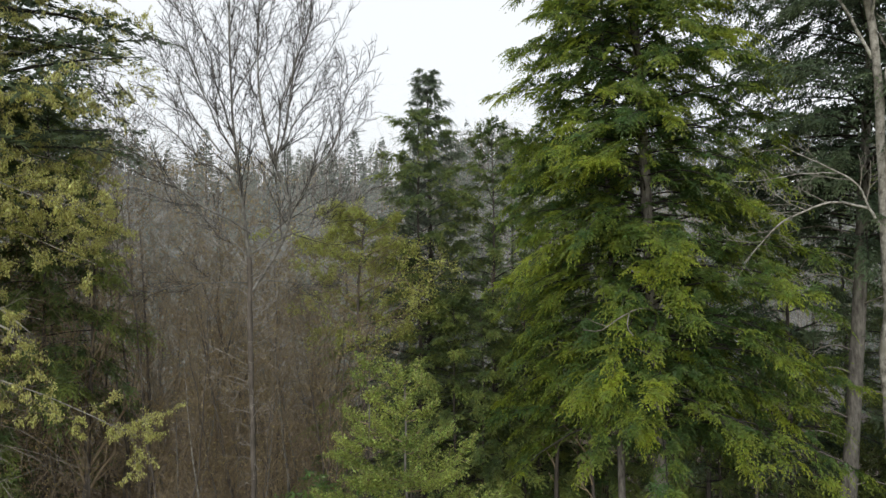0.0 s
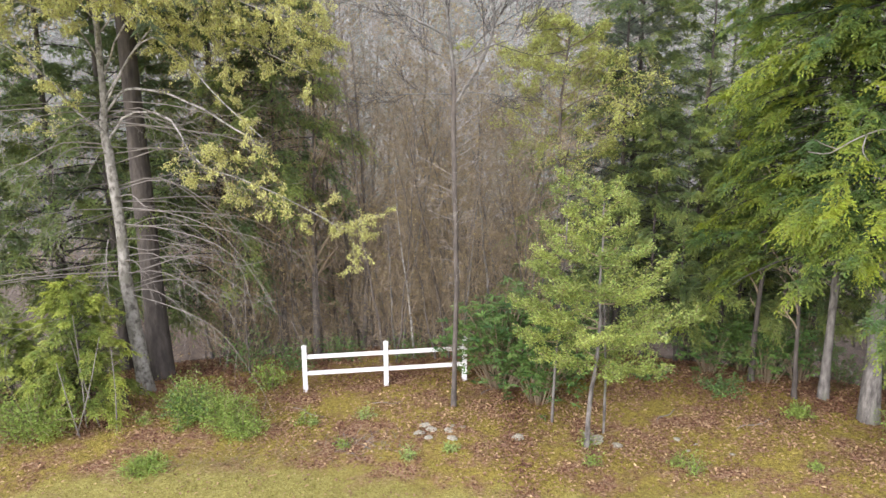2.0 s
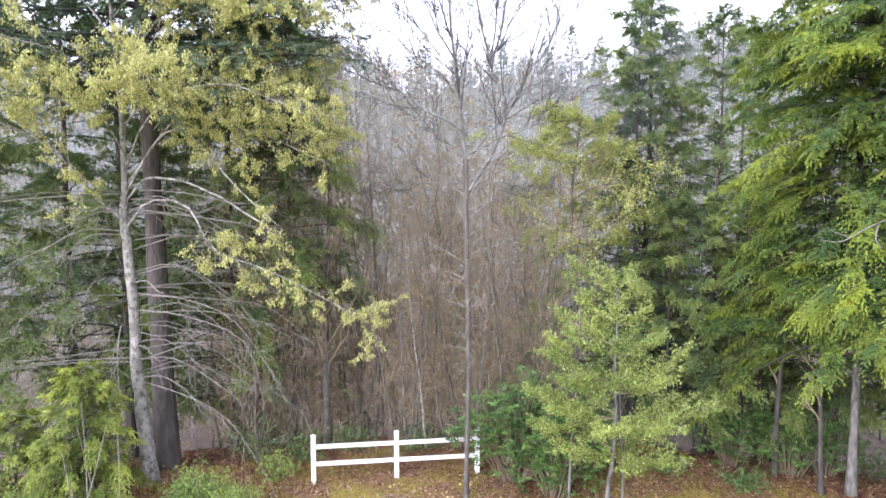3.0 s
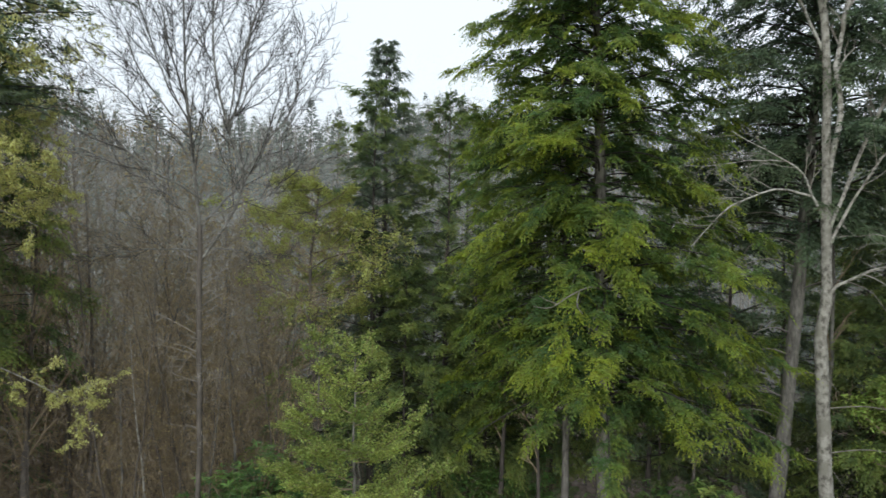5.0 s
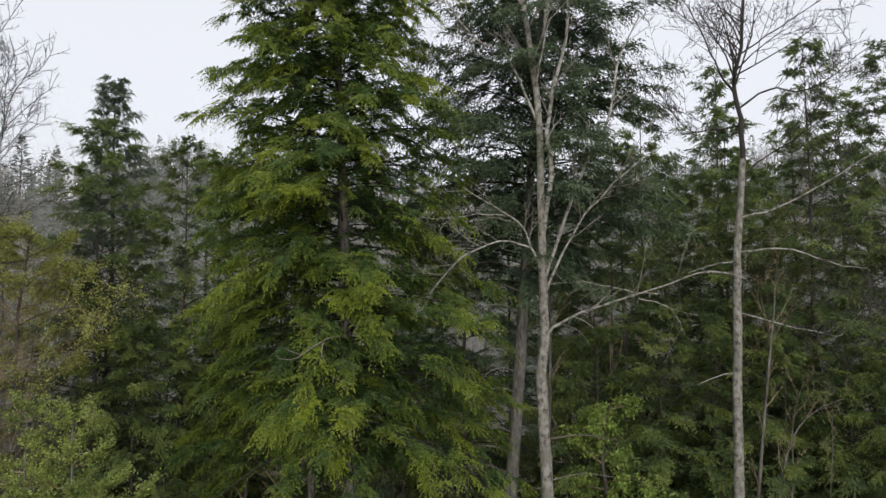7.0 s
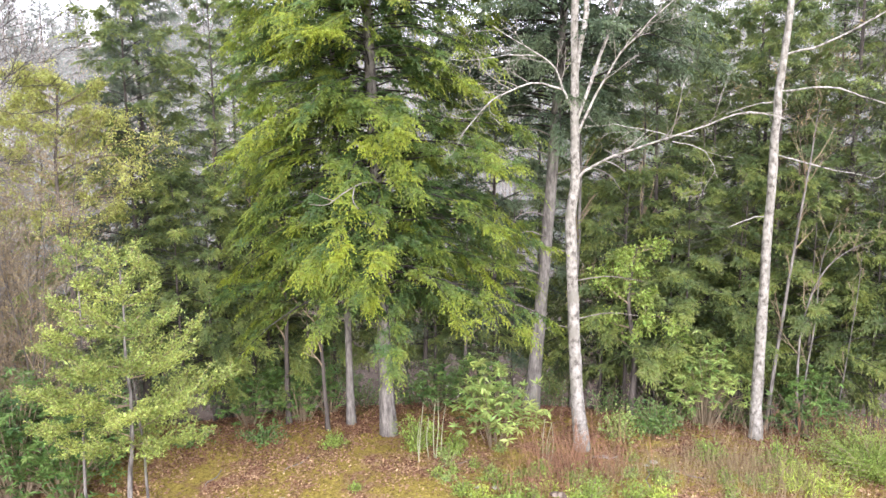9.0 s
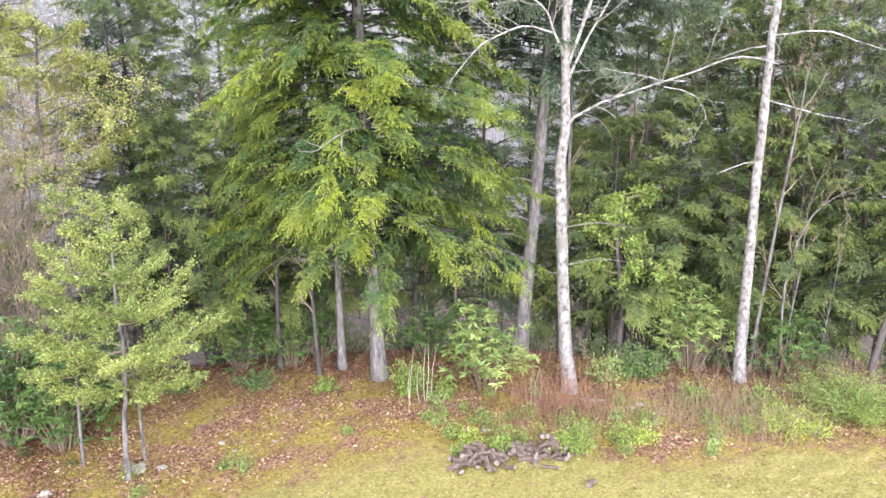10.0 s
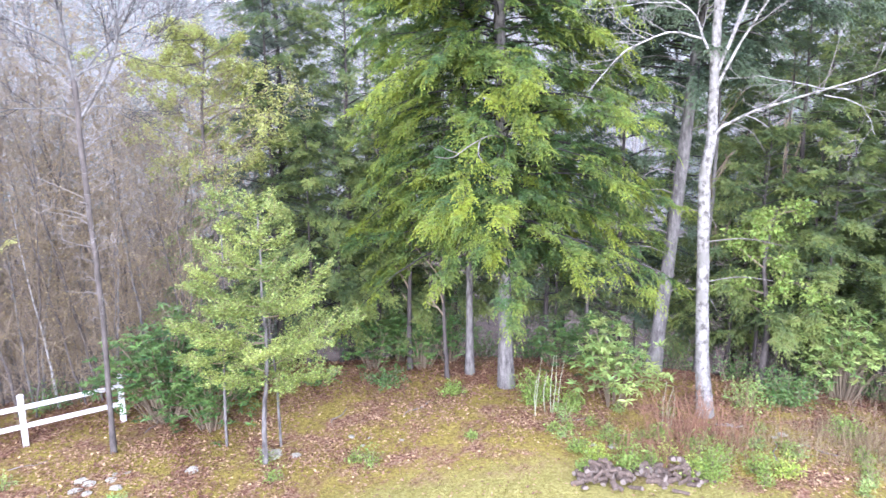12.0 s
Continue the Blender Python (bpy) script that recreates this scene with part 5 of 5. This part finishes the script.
bush("shrub", "low green shrub behind brown stems", spot(38.0, 17.8), 312, 1.8, 0.75, LAUREL, 46, 40, 0.08, 0.5)
bush("shrub", "small leafy shrub beside a birch trunk", spot(35.2, 17.2), 313, 1.1, 0.8, RHODO, 22, 34, 0.09, 0.4)
bush("shrub", "feathery green shrub growing beside a pile of logs", spot(33.0, 13.5), 314, 0.95, 0.6, BRIGHT, 34, 60, 0.055, 0.45)
bush("shrub", "feathery green shrub growing behind a pile of logs", spot(26.8, 13.4), 315, 0.7, 0.5, BRIGHT, 18, 40, 0.08, 0.45)
bush("shrub", "small green shrub on leaf litter", spot(36.6, 14.0), 316, 0.7, 0.45, BRIGHT, 18, 30, 0.07, 0.45)
bush("shrub", "small green shrub on leaf litter", spot(22.5, 13.9), 317, 0.5, 0.35, BRIGHT, 12, 30, 0.07, 0.45)
for az, d, w_, h_ in ((6.5, 17.4, 1.6, 0.35), (1.0, 17.6, 1.4, 0.4), (12.0, 16.8, 0.7, 0.25), (22.0, 16.2, 0.7, 0.3), (29.0, 15.0, 0.6, 0.3), (42.0, 16.6, 0.9, 0.4), (47.0, 16.9, 1.0, 0.5), (-30.0, 16.9, 1.2, 0.7), (-28.0, 18.0, 1.4, 0.9), (-31.5, 18.2, 1.8, 1.1), (-24.0, 18.6, 1.6, 0.7), (-18.5, 18.4, 1.8, 0.6), (18.5, 20.5, 1.8, 0.8), (24.0, 20.2, 1.6, 0.7), (29.5, 20.8, 2.0, 0.9), (34.5, 19.6, 1.6, 0.7), (39.5, 19.8, 2.0, 0.9), (44.0, 20.2, 1.8, 0.8), (51.0, 20.0, 2.0, 0.9), (14.5, 21.0, 2.0, 0.8)):
    bush("ground_plant", "low patch of green plants on leaf litter", spot(az, d), int(400 + az), w_, h_, LAUREL if d > 17 else BRIGHT, 22, 26, 0.085, 0.45, category="plant")

rw = random.Random(12)
for k in range(60):
    az = rw.uniform(20, 54) if k < 42 else rw.uniform(-48, 18)
    dist = float(lawn_edge(az)) + rw.uniform(0.1, 2.6)
    w_ = rw.uniform(0.25, 0.6)
    bush("weed", "small green weed growing in leaf litter", spot(az, dist), 600 + k, w_, w_ * rw.uniform(0.4, 0.8), BRIGHT if k % 3 else RHODO, 9, 22, 0.06, 0.45, category="plant")["group"] = "weeds"

for k, (az, dist, w_, h_) in enumerate(((31.6, 13.45, 0.6, 0.42), (23.4, 13.1, 0.4, 0.3), (24.2, 13.6, 0.6, 0.35), (28.4, 13.5, 0.4, 0.45), (38.5, 14.2, 0.7, 0.4), (26.0, 14.4, 0.7, 0.35), (29.8, 14.0, 0.5, 0.4))):
    bush("weed", "bright green leafy weed growing among short logs", spot(az, dist), 680 + k, w_, h_, LIME if k % 2 == 0 else BRIGHT, 16, 34, 0.065, 0.5, category="plant")["group"] = "weeds"

# feathery young hemlock with bare stalks in front
put_conifer("young_hemlock", "low feathery young hemlock with yellow-green sprays", spot(-43.6, 16.9),
            hemlock_meshes(52, 2.9, 0.25, 1.15, 90, FEATHER, DARK_BARK, 0.05, 0.75, 0.4, tufts=5.5, size=0.42, per=9, blade=0.065, droop=0.3, hang=0.45, bare=0.1))
put_conifer("young_hemlock", "low feathery young hemlock at the woods' edge", spot(-48.0, 17.6),
            hemlock_meshes(53, 2.0, 0.2, 1.1, 60, FEATHER, DARK_BARK, 0.05, 0.7, 0.4, tufts=5.5, size=0.42, per=9, blade=0.065, droop=0.3, hang=0.45, bare=0.1))


def stalks(label, az, d, count, high, wide, mat, seed, r=0.012, lean=0.12):
    rng = np.random.default_rng(seed)
    root = thing("stalk_clump", label, "plant", spot(az, d))
    for k in range(count):
        s = Soup()
        o = np.array([rng.uniform(-0.5, 0.5) * wide, rng.uniform(-0.3, 0.3) * wide, -0.05])
        h = high * rng.uniform(0.65, 1.1)
        t = o + np.array([rng.normal() * lean * h, rng.normal() * lean * h, h])
        tube(s, spline([o, (o + t) / 2 + rng.normal(size=3) * 0.03 * h, t], 7), np.linspace(r, r * 0.4, 7), 5)
        part("stalk", s.mesh("stalk", mat, True), root)


PALE_STALK = material("pale_green_stalks", [(0.3, (0.2, 0.21, 0.13)), (0.7, (0.38, 0.38, 0.26))], 4, 0.8)
stalks("bare pale stalks standing in a green bush", -43.2, 15.9, 6, 2.4, 0.9, DEAD, 321, 0.016)
stalks("upright pale green stalks growing from low foliage", 20.4, 15.7, 6, 1.4, 0.8, PALE_STALK, 322, 0.012, 0.07)
stalks("few upright pale stalks behind a birch", 29.6, 15.6, 5, 1.0, 0.5, PALE_STALK, 323, 0.012, 0.05)
stalks("thin bare stalks on the lawn's edge", -19.6, 13.2, 4, 0.75, 0.5, RED_STEM, 324, 0.006)


def stem_patch(name, label, az, d, count, wide, deep, high, mat, seed, r=0.005, category="plant"):
    rng = np.random.default_rng(seed)
    s = Soup()
    for k in range(count):
        o = np.array([rng.normal() * wide * 0.35, rng.normal() * deep * 0.35, -0.03])
        h = high * rng.uniform(0.4, 1.15)
        lay = 2.5 if high < 0.3 else 0.28
        t = o + np.array([rng.normal() * lay * h, rng.normal() * lay * h, h])
        tube(s, np.array([o, (o + t) / 2 + rng.normal(size=3) * 0.05 * h, t]), [r, r * 0.8, r * 0.4], 3)
        for q in range(2):
            e = o + (t - o) * rng.uniform(0.4, 0.9)
            tube(s, np.array([e, e + np.array([rng.normal() * 0.1, rng.normal() * 0.1, 0.16]) * h]), [r * 0.6, r * 0.3], 3)
    ob = new(name, s.mesh(name, mat))
    ob.matrix_world = spot(az, d)
    return tagged(ob, label, category, kind="stuff")


stem_patch("dry_stems", "thicket of dry red-brown stems in front of a birch", 31.6, 15.2, 240, 1.9, 1.1, 1.05, RED_STEM, 331, 0.0052)
stem_patch("dry_stems", "dry red-brown stems beside a log pile", 28.6, 13.9, 200, 1.4, 0.8, 0.6, RED_STEM, 332, 0.0052)
stem_patch("dry_stems", "dry brown stems near a leaning trunk", 52.0, 18.6, 260, 2.6, 1.2, 0.8, RED_STEM, 333)
stem_patch("dry_grass", "tall straw-coloured dry grass at the lawn's edge", 45.0, 16.0, 900, 2.6, 1.6, 0.55, STRAW, 334, 0.004)
stem_patch("dry_grass", "sparse straw-coloured grass on leaf litter", 37.0, 15.4, 380, 2.4, 1.4, 0.4, STRAW, 335, 0.004)
stem_patch("dry_grass", "flattened straw-coloured grass on the lawn", -33.0, 13.4, 300, 2.4, 0.8, 0.12, STRAW, 336, 0.004)
stem_patch("brush", "pale dry twigs lying on the leaf litter", -22.0, 13.6, 90, 1.4, 0.6, 0.12, DEAD, 337, 0.006)
stem_patch("brush", "brown twiggy undergrowth behind the birches", 44.0, 18.6, 200, 6.5, 2.0, 0.8, TWIG, 338, 0.005)
stem_patch("brush", "brown twiggy undergrowth behind a fence", -21.0, 19.4, 240, 8.0, 2.4, 1.1, TWIG, 339, 0.005)
stem_patch("brush", "brown twiggy undergrowth behind the lawn", -44.0, 16.6, 300, 4.0, 1.4, 0.5, RED_STEM, 340, 0.005)


# slim trees along the right-hand edge of the woods
def slim_tree(label, az, d, points, r, mat, seed, count=14, length=0.9):
    root = thing("slim_tree", label, "tree", spot(az, d))
    rng = np.random.default_rng(seed)
    tw = Soup()
    pts, rad = stem(root, "trunk", points, r, r * 0.14, mat, seed, 8, 16)
    twigs_on(tw, pts, rad, rng, count, length, 0.25, 2, 3, 0.7, 0.3)
    part("crown", tw.mesh("crown", TWIG), root)


slim_tree("slim leaning tree with reddish-brown bark", 53.7, 19.2, [(0, 0, -0.2), (0.25, 0, 1.8), (0.9, 0, 4.6), (1.4, 0, 8)], 0.1, MAPLE, 351)
slim_tree("slim pale sapling with bare twigs", 48.0, 19.6, [(-0.72, 0, -0.4), (-0.56, 0, 1.8), (-0.2, 0, 5.45), (-0.02, 0, 6.9), (0.1, 0, 8.2)], 0.055, GREY_BARK, 352, 12, 0.8)
slim_tree("slim crooked pale sapling with bare twigs", 48.0, 19.5, [(0.03, 0, -0.4), (0, 0, 0.4), (-0.03, 0, 2.5), (0.29, 0, 4.0), (0.84, 0, 4.7), (1.4, 0, 5.0)], 0.04, GREY_BARK, 353, 9, 0.6)
slim_tree("slim crooked pale sapling with bare twigs", 48.1, 19.7, [(0.05, 0, -0.4), (0.1, 0, 1.4), (0.25, 0, 3.0), (0.3, 0, 4.4), (0.6, 0, 5.6)], 0.03, GREY_BARK, 362, 9, 0.6)
slim_tree("slim pale sapling with bare twigs", 48.0, 20.0, [(0.8, 0, -0.4), (0.9, 0, 0.7), (1.15, 0, 3.5), (1.2, 0, 4.8)], 0.024, GREY_BARK, 354, 8, 0.6)
slim_tree("slim dark trunk under the hemlocks", 11.7, 17.9, [(0, 0, -0.2), (-0.1, 0, 1.8), (-0.2, 0, 4.6), (-0.2, 0, 8)], 0.06, DARK_BARK, 355)
slim_tree("slim dark trunk under the hemlocks", 8.6, 18.6, [(0, 0, -0.2), (0.0, 0, 1.8), (0.1, 0, 4.6), (0.1, 0, 8)], 0.08, DARK_BARK, 356)
slim_tree("slim grey trunk behind a birch", 31.6, 20.5, [(0, 0, -0.4), (0.0, 0, 2.8), (0.1, 0, 5.6), (0.1, 0, 9)], 0.11, GREY_BARK, 357)
slim_tree("slim dark trunk in the shade", 36.3, 21.5, [(0, 0, -0.4), (0.0, 0, 2.8), (0.1, 0, 5.6), (0.1, 0, 9)], 0.1, DARK_BARK, 358)
slim_tree("slim pale sapling behind a fence", -18.0, 18.3, [(0, 0, -0.2), (-0.15, 0, 1.6), (-0.35, 0, 3.2), (-0.5, 0, 5)], 0.035, PALE_LIMB, 359)
slim_tree("dark slender trunk behind a fence", -26.0, 19.0, [(0, 0, -0.2), (0.0, 0, 2.2), (0.1, 0, 5.0), (0.2, 0, 9.5)], 0.11, MAPLE, 360, 22, 1.3)
slim_tree("dark slender trunk behind a fence", -22.3, 20.0, [(0, 0, -0.2), (0.15, 0, 2.2), (0.1, 0, 5.0), (-0.1, 0, 8.5)], 0.08, MAPLE, 361, 22, 1.2)


for az, dist, r_, h_ in ((33.6, 21.6, 0.07, 7), (35.0, 23.0, 0.09, 9), (38.6, 22.2, 0.06, 7), (40.6, 23.4, 0.08, 9), (43.4, 22.0, 0.06, 7), (47.0, 23.0, 0.08, 9), (50.6, 22.4, 0.06, 7), (22.8, 20.0, 0.06, 7), (19.6, 21.0, 0.08, 8), (6.0, 20.4, 0.07, 8), (3.6, 21.6, 0.08, 8), (10.2, 20.8, 0.06, 8), (26.6, 22.0, 0.05, 7)):
    slim_tree("slim dark trunk standing in the shade of the woods", az, dist, [(0, 0, -0.4), (0.05, 0, h_ * 0.3), (0.12, 0, h_ * 0.6), (0.1, 0, h_)], r_, DARK_BARK if r_ > 0.06 else MAPLE, int(500 + az * 7), 6, 0.7)


# ---------------------------------------------------------------- stones and logs
def stone_mesh(seed, flat=0.45):
    bm = bmesh.new()
    bmesh.ops.create_icosphere(bm, subdivisions=2, radius=0.5)
    r = random.Random(seed)
    o = Vector((r.random() * 50, r.random() * 50, 0))
    for v in bm.verts:
        v.co *= 1 + 0.55 * noise.noise(v.co * 1.6 + o) + 0.15 * noise.noise(v.co * 5 + o)
        v.co.z *= flat
    return bm_mesh("stone", bm, STONE)


STONES = [stone_mesh(k, 0.2 + 0.06 * k) for k in range(4)]
rs = random.Random(9)
for az, d, count, wide, label, size in ((-2.4, 14.1, 7, 0.8, "pale stone in a small heap beside a young tree", 0.22), (-15.3, 14.0, 12, 1.3, "pale stone in a low heap on the lawn's edge", 0.17),
                                        (-9.2, 13.8, 1, 0.1, "flat pale stone lying in leaf litter", 0.4), (24.5, 14.3, 2, 0.8, "small stone among weeds", 0.18), (36.0, 16.0, 3, 1.2, "small pale stone on leaf litter", 0.2), (8.0, 14.6, 4, 2.6, "small stone half-sunk in moss", 0.13)):
    base = spot(az, d)
    for k in range(count):
        st = new("stone", STONES[rs.randrange(4)])
        s = size * rs.uniform(0.6, 1.25)
        st.matrix_world = base @ pose(rs.uniform(-0.5, 0.5) * wide, rs.uniform(-0.25, 0.25) * wide, 0.08 * s, 0, 0, rs.uniform(0, 360)) @ Matrix.Diagonal((s * 1.2, s, s, 1))
        tagged(st, label, "stone", "stones" if count > 1 else "")


def log_mesh(seed):
    r = np.random.default_rng(seed)
    s = Soup()
    x = np.linspace(-0.5, 0.5, 6)
    pts = np.stack([x, 0.02 * np.sin(x * 4 + seed), 0.02 * np.cos(x * 3 + seed)], -1)
    tube(s, pts, np.full(6, 0.13) * r.uniform(0.9, 1.1, 6), 9, 0.07, r, cap=True)
    me = s.mesh("log", LOG_BARK, False)
    me.materials.append(LOG_END)
    for p in me.polygons:
        if abs(p.normal.x) > 0.8:
            p.material_index = 1
    return me


LOGS = [log_mesh(k) for k in range(4)]
for az, d, count, wide in ((24.8, 12.85, 56, 0.85), (30.4, 13.25, 50, 0.8), (27.6, 13.3, 14, 0.8)):
    base = spot(az, d)
    for k in range(count):
        lg = new("log", LOGS[rs.randrange(4)])
        x, y = rs.gauss(0, 0.3) * wide, rs.gauss(0, 0.16)
        z = 0.045 + 0.4 * math.exp(-((x / 0.36) ** 2) - (y / 0.22) ** 2) * rs.random() * min(1, count / 30)
        lg.matrix_world = base @ pose(x, y, z, rs.uniform(-12, 12), rs.uniform(-28, 28), rs.uniform(0, 180)) @ Matrix.Diagonal((rs.uniform(0.13, 0.34), 0.4 * rs.uniform(0.5, 1.3), 0.4 * rs.uniform(0.5, 1.1), 1))
        tagged(lg, "short weathered log in a low brown pile", "log", "log pile")
lone = new("log", LOGS[1])
lone.matrix_world = spot(34.4, 12.2) @ pose(0, 0, 0.05, 0, 0, 60) @ Matrix.Diagonal((0.22, 0.45, 0.45, 1))
tagged(lone, "single short log lying on the lawn", "log")

rb = np.random.default_rng(91)
for az, dist, L, r in ((34.2, 16.0, 0.55, 0.03), (37.6, 15.2, 0.9, 0.018), (27.2, 15.0, 0.7, 0.012), (22.0, 15.4, 0.8, 0.012), (2.5, 15.6, 0.9, 0.014), (-12.0, 16.2, 0.8, 0.014), (-20.5, 15.6, 0.7, 0.012), (9.0, 15.8, 1.1, 0.016), (40.5, 15.6, 0.8, 0.014), (-27.0, 15.4, 0.9, 0.014)):
    st = Soup()
    tube(st, spline([(-L / 2, 0, r * 0.8), (-L * 0.1, 0.06 * L, r * 1.6), (L * 0.2, -0.05 * L, r * 2.2), (L / 2, 0.04 * L, r * 4)], 9), np.linspace(r, r * 0.4, 9), 6, 0.08, rb, cap=True)
    stick = new("fallen_branch", st.mesh("fallen_branch", PALE_LIMB if r > 0.02 else DEAD, True))
    stick.matrix_world = spot(az, dist, turn=float(rb.uniform(0, 360)))
    tagged(stick, "pale fallen branch lying on leaf litter", "branch", "fallen branches")

stump = thing("tree_stump", "dark low tree stump at the foot of bushes", "stump", spot(-41.6, 16.9))
ss = Soup()
zz = np.linspace(0, 0.42, 5)
tube(ss, np.stack([0 * zz, 0 * zz, zz - 0.05], -1), [0.42, 0.34, 0.3, 0.29, 0.27], 14, 0.07, np.random.default_rng(2), cap=True)
part("trunk", ss.mesh("trunk", DARK_BARK), stump)


# ---------------------------------------------------------------- leaf litter and grass
def scatter(n, near, far, seed, az0=-58, az1=64):
    r = np.random.default_rng(seed)
    az = r.uniform(az0, az1, n)
    d = np.sqrt(near**2 + (far**2 - near**2) * r.random(n))
    x, y = d * np.sin(np.radians(az)), d * np.cos(np.radians(az))
    return r, az, d, np.stack([x, y, ground_height(x, y)], -1)


def patch_noise(p, scale, seed):
    """A cheap uneven field between about -1 and 1."""
    x, y = p[:, 0] * scale, p[:, 1] * scale
    return (np.sin(x * 1.3 + seed) * np.cos(y * 1.7 - seed) + np.sin(x * 2.9 - y * 2.1 + seed * 2) * 0.6 + np.sin(x * 5.3 + y * 4.7 + seed) * 0.4) / 1.6


def litter():
    s = Soup()
    r, az, d, c = scatter(170000, 10.5, 20.5, 71)
    path = np.exp(-((az + 9.3 - 0.25 * (14 - d)) / 1.3) ** 2) * (d < 16.5)
    keep = r.random(len(d)) < np.clip(0.05 + 0.85 * smoothstep(-0.6, 2.0, d - lawn_edge(az)) * (0.5 + 0.75 * patch_noise(c, 1.1, 1.0) + 0.4 * smoothstep(15.5, 17.5, d)) + 0.9 * path, 0.025, 1)
    c, n, path = c[keep], int(keep.sum()), path[keep]
    c = c + np.stack([0 * c[:, 0], 0 * c[:, 0], r.uniform(0.012, 0.05, n)], -1)
    dd = np.stack([r.normal(size=n), r.normal(size=n), r.normal(size=n) * 0.3], -1)
    blades(s, c, dd, np.array([0, 0, 1.0]) + r.normal(size=(n, 3)) * 0.5, r.uniform(0.035, 0.1, n), r.uniform(0.022, 0.055, n), np.clip(r.normal(0.5, 0.3, n) - 0.35 * path - 0.35 * smoothstep(15.6, 17.4, d[keep]), 0, 1), 0.3)
    tagged(new("leaf_litter", s.mesh("leaf_litter", LITTER)), "brown and reddish fallen leaves strewn over the ground", "leaves", kind="stuff")


def grass():
    s = Soup()
    r, az, d, c = scatter(180000, 9.0, 17.5, 72)
    lawn = 1 - smoothstep(-1.2, 1.4, d - lawn_edge(az) + 0.7 * patch_noise(c, 0.7, 2.0))
    moss = 0.12 + smoothstep(-0.1, 0.6, patch_noise(c, 0.6, 5.0)) * 0.55
    keep = r.random(len(d)) < np.maximum(lawn * (0.75 + 0.25 * patch_noise(c, 1.4, 3.0)), moss)
    c, n = c[keep], int(keep.sum())
    c = c - np.array([0, 0, 0.012])
    h = r.uniform(0.02, 0.06, n)
    blades(s, c, np.stack([r.normal(size=n) * 0.7, r.normal(size=n) * 0.7, np.ones(n)], -1), r.normal(size=(n, 3)) * [1, 1, 0.2], h, r.uniform(0.008, 0.018, n), np.clip(r.normal(0.5, 0.25, n), 0, 1))
    tagged(new("grass", s.mesh("grass", GRASS)), "short yellow-green lawn grass with moss", "grass", kind="stuff")


litter()
grass()
bush("grass_tussock", "bright green grass tussock on the lawn", spot(-40.0, 13.8), 390, 1.1, 0.2, BRIGHT, 40, 26, 0.14, 0.14, category="grass")
bush("grass_tussock", "tall green grass at the lawn's edge", spot(49.0, 16.0), 391, 2.0, 0.35, LIME, 60, 26, 0.16, 0.12, category="grass")
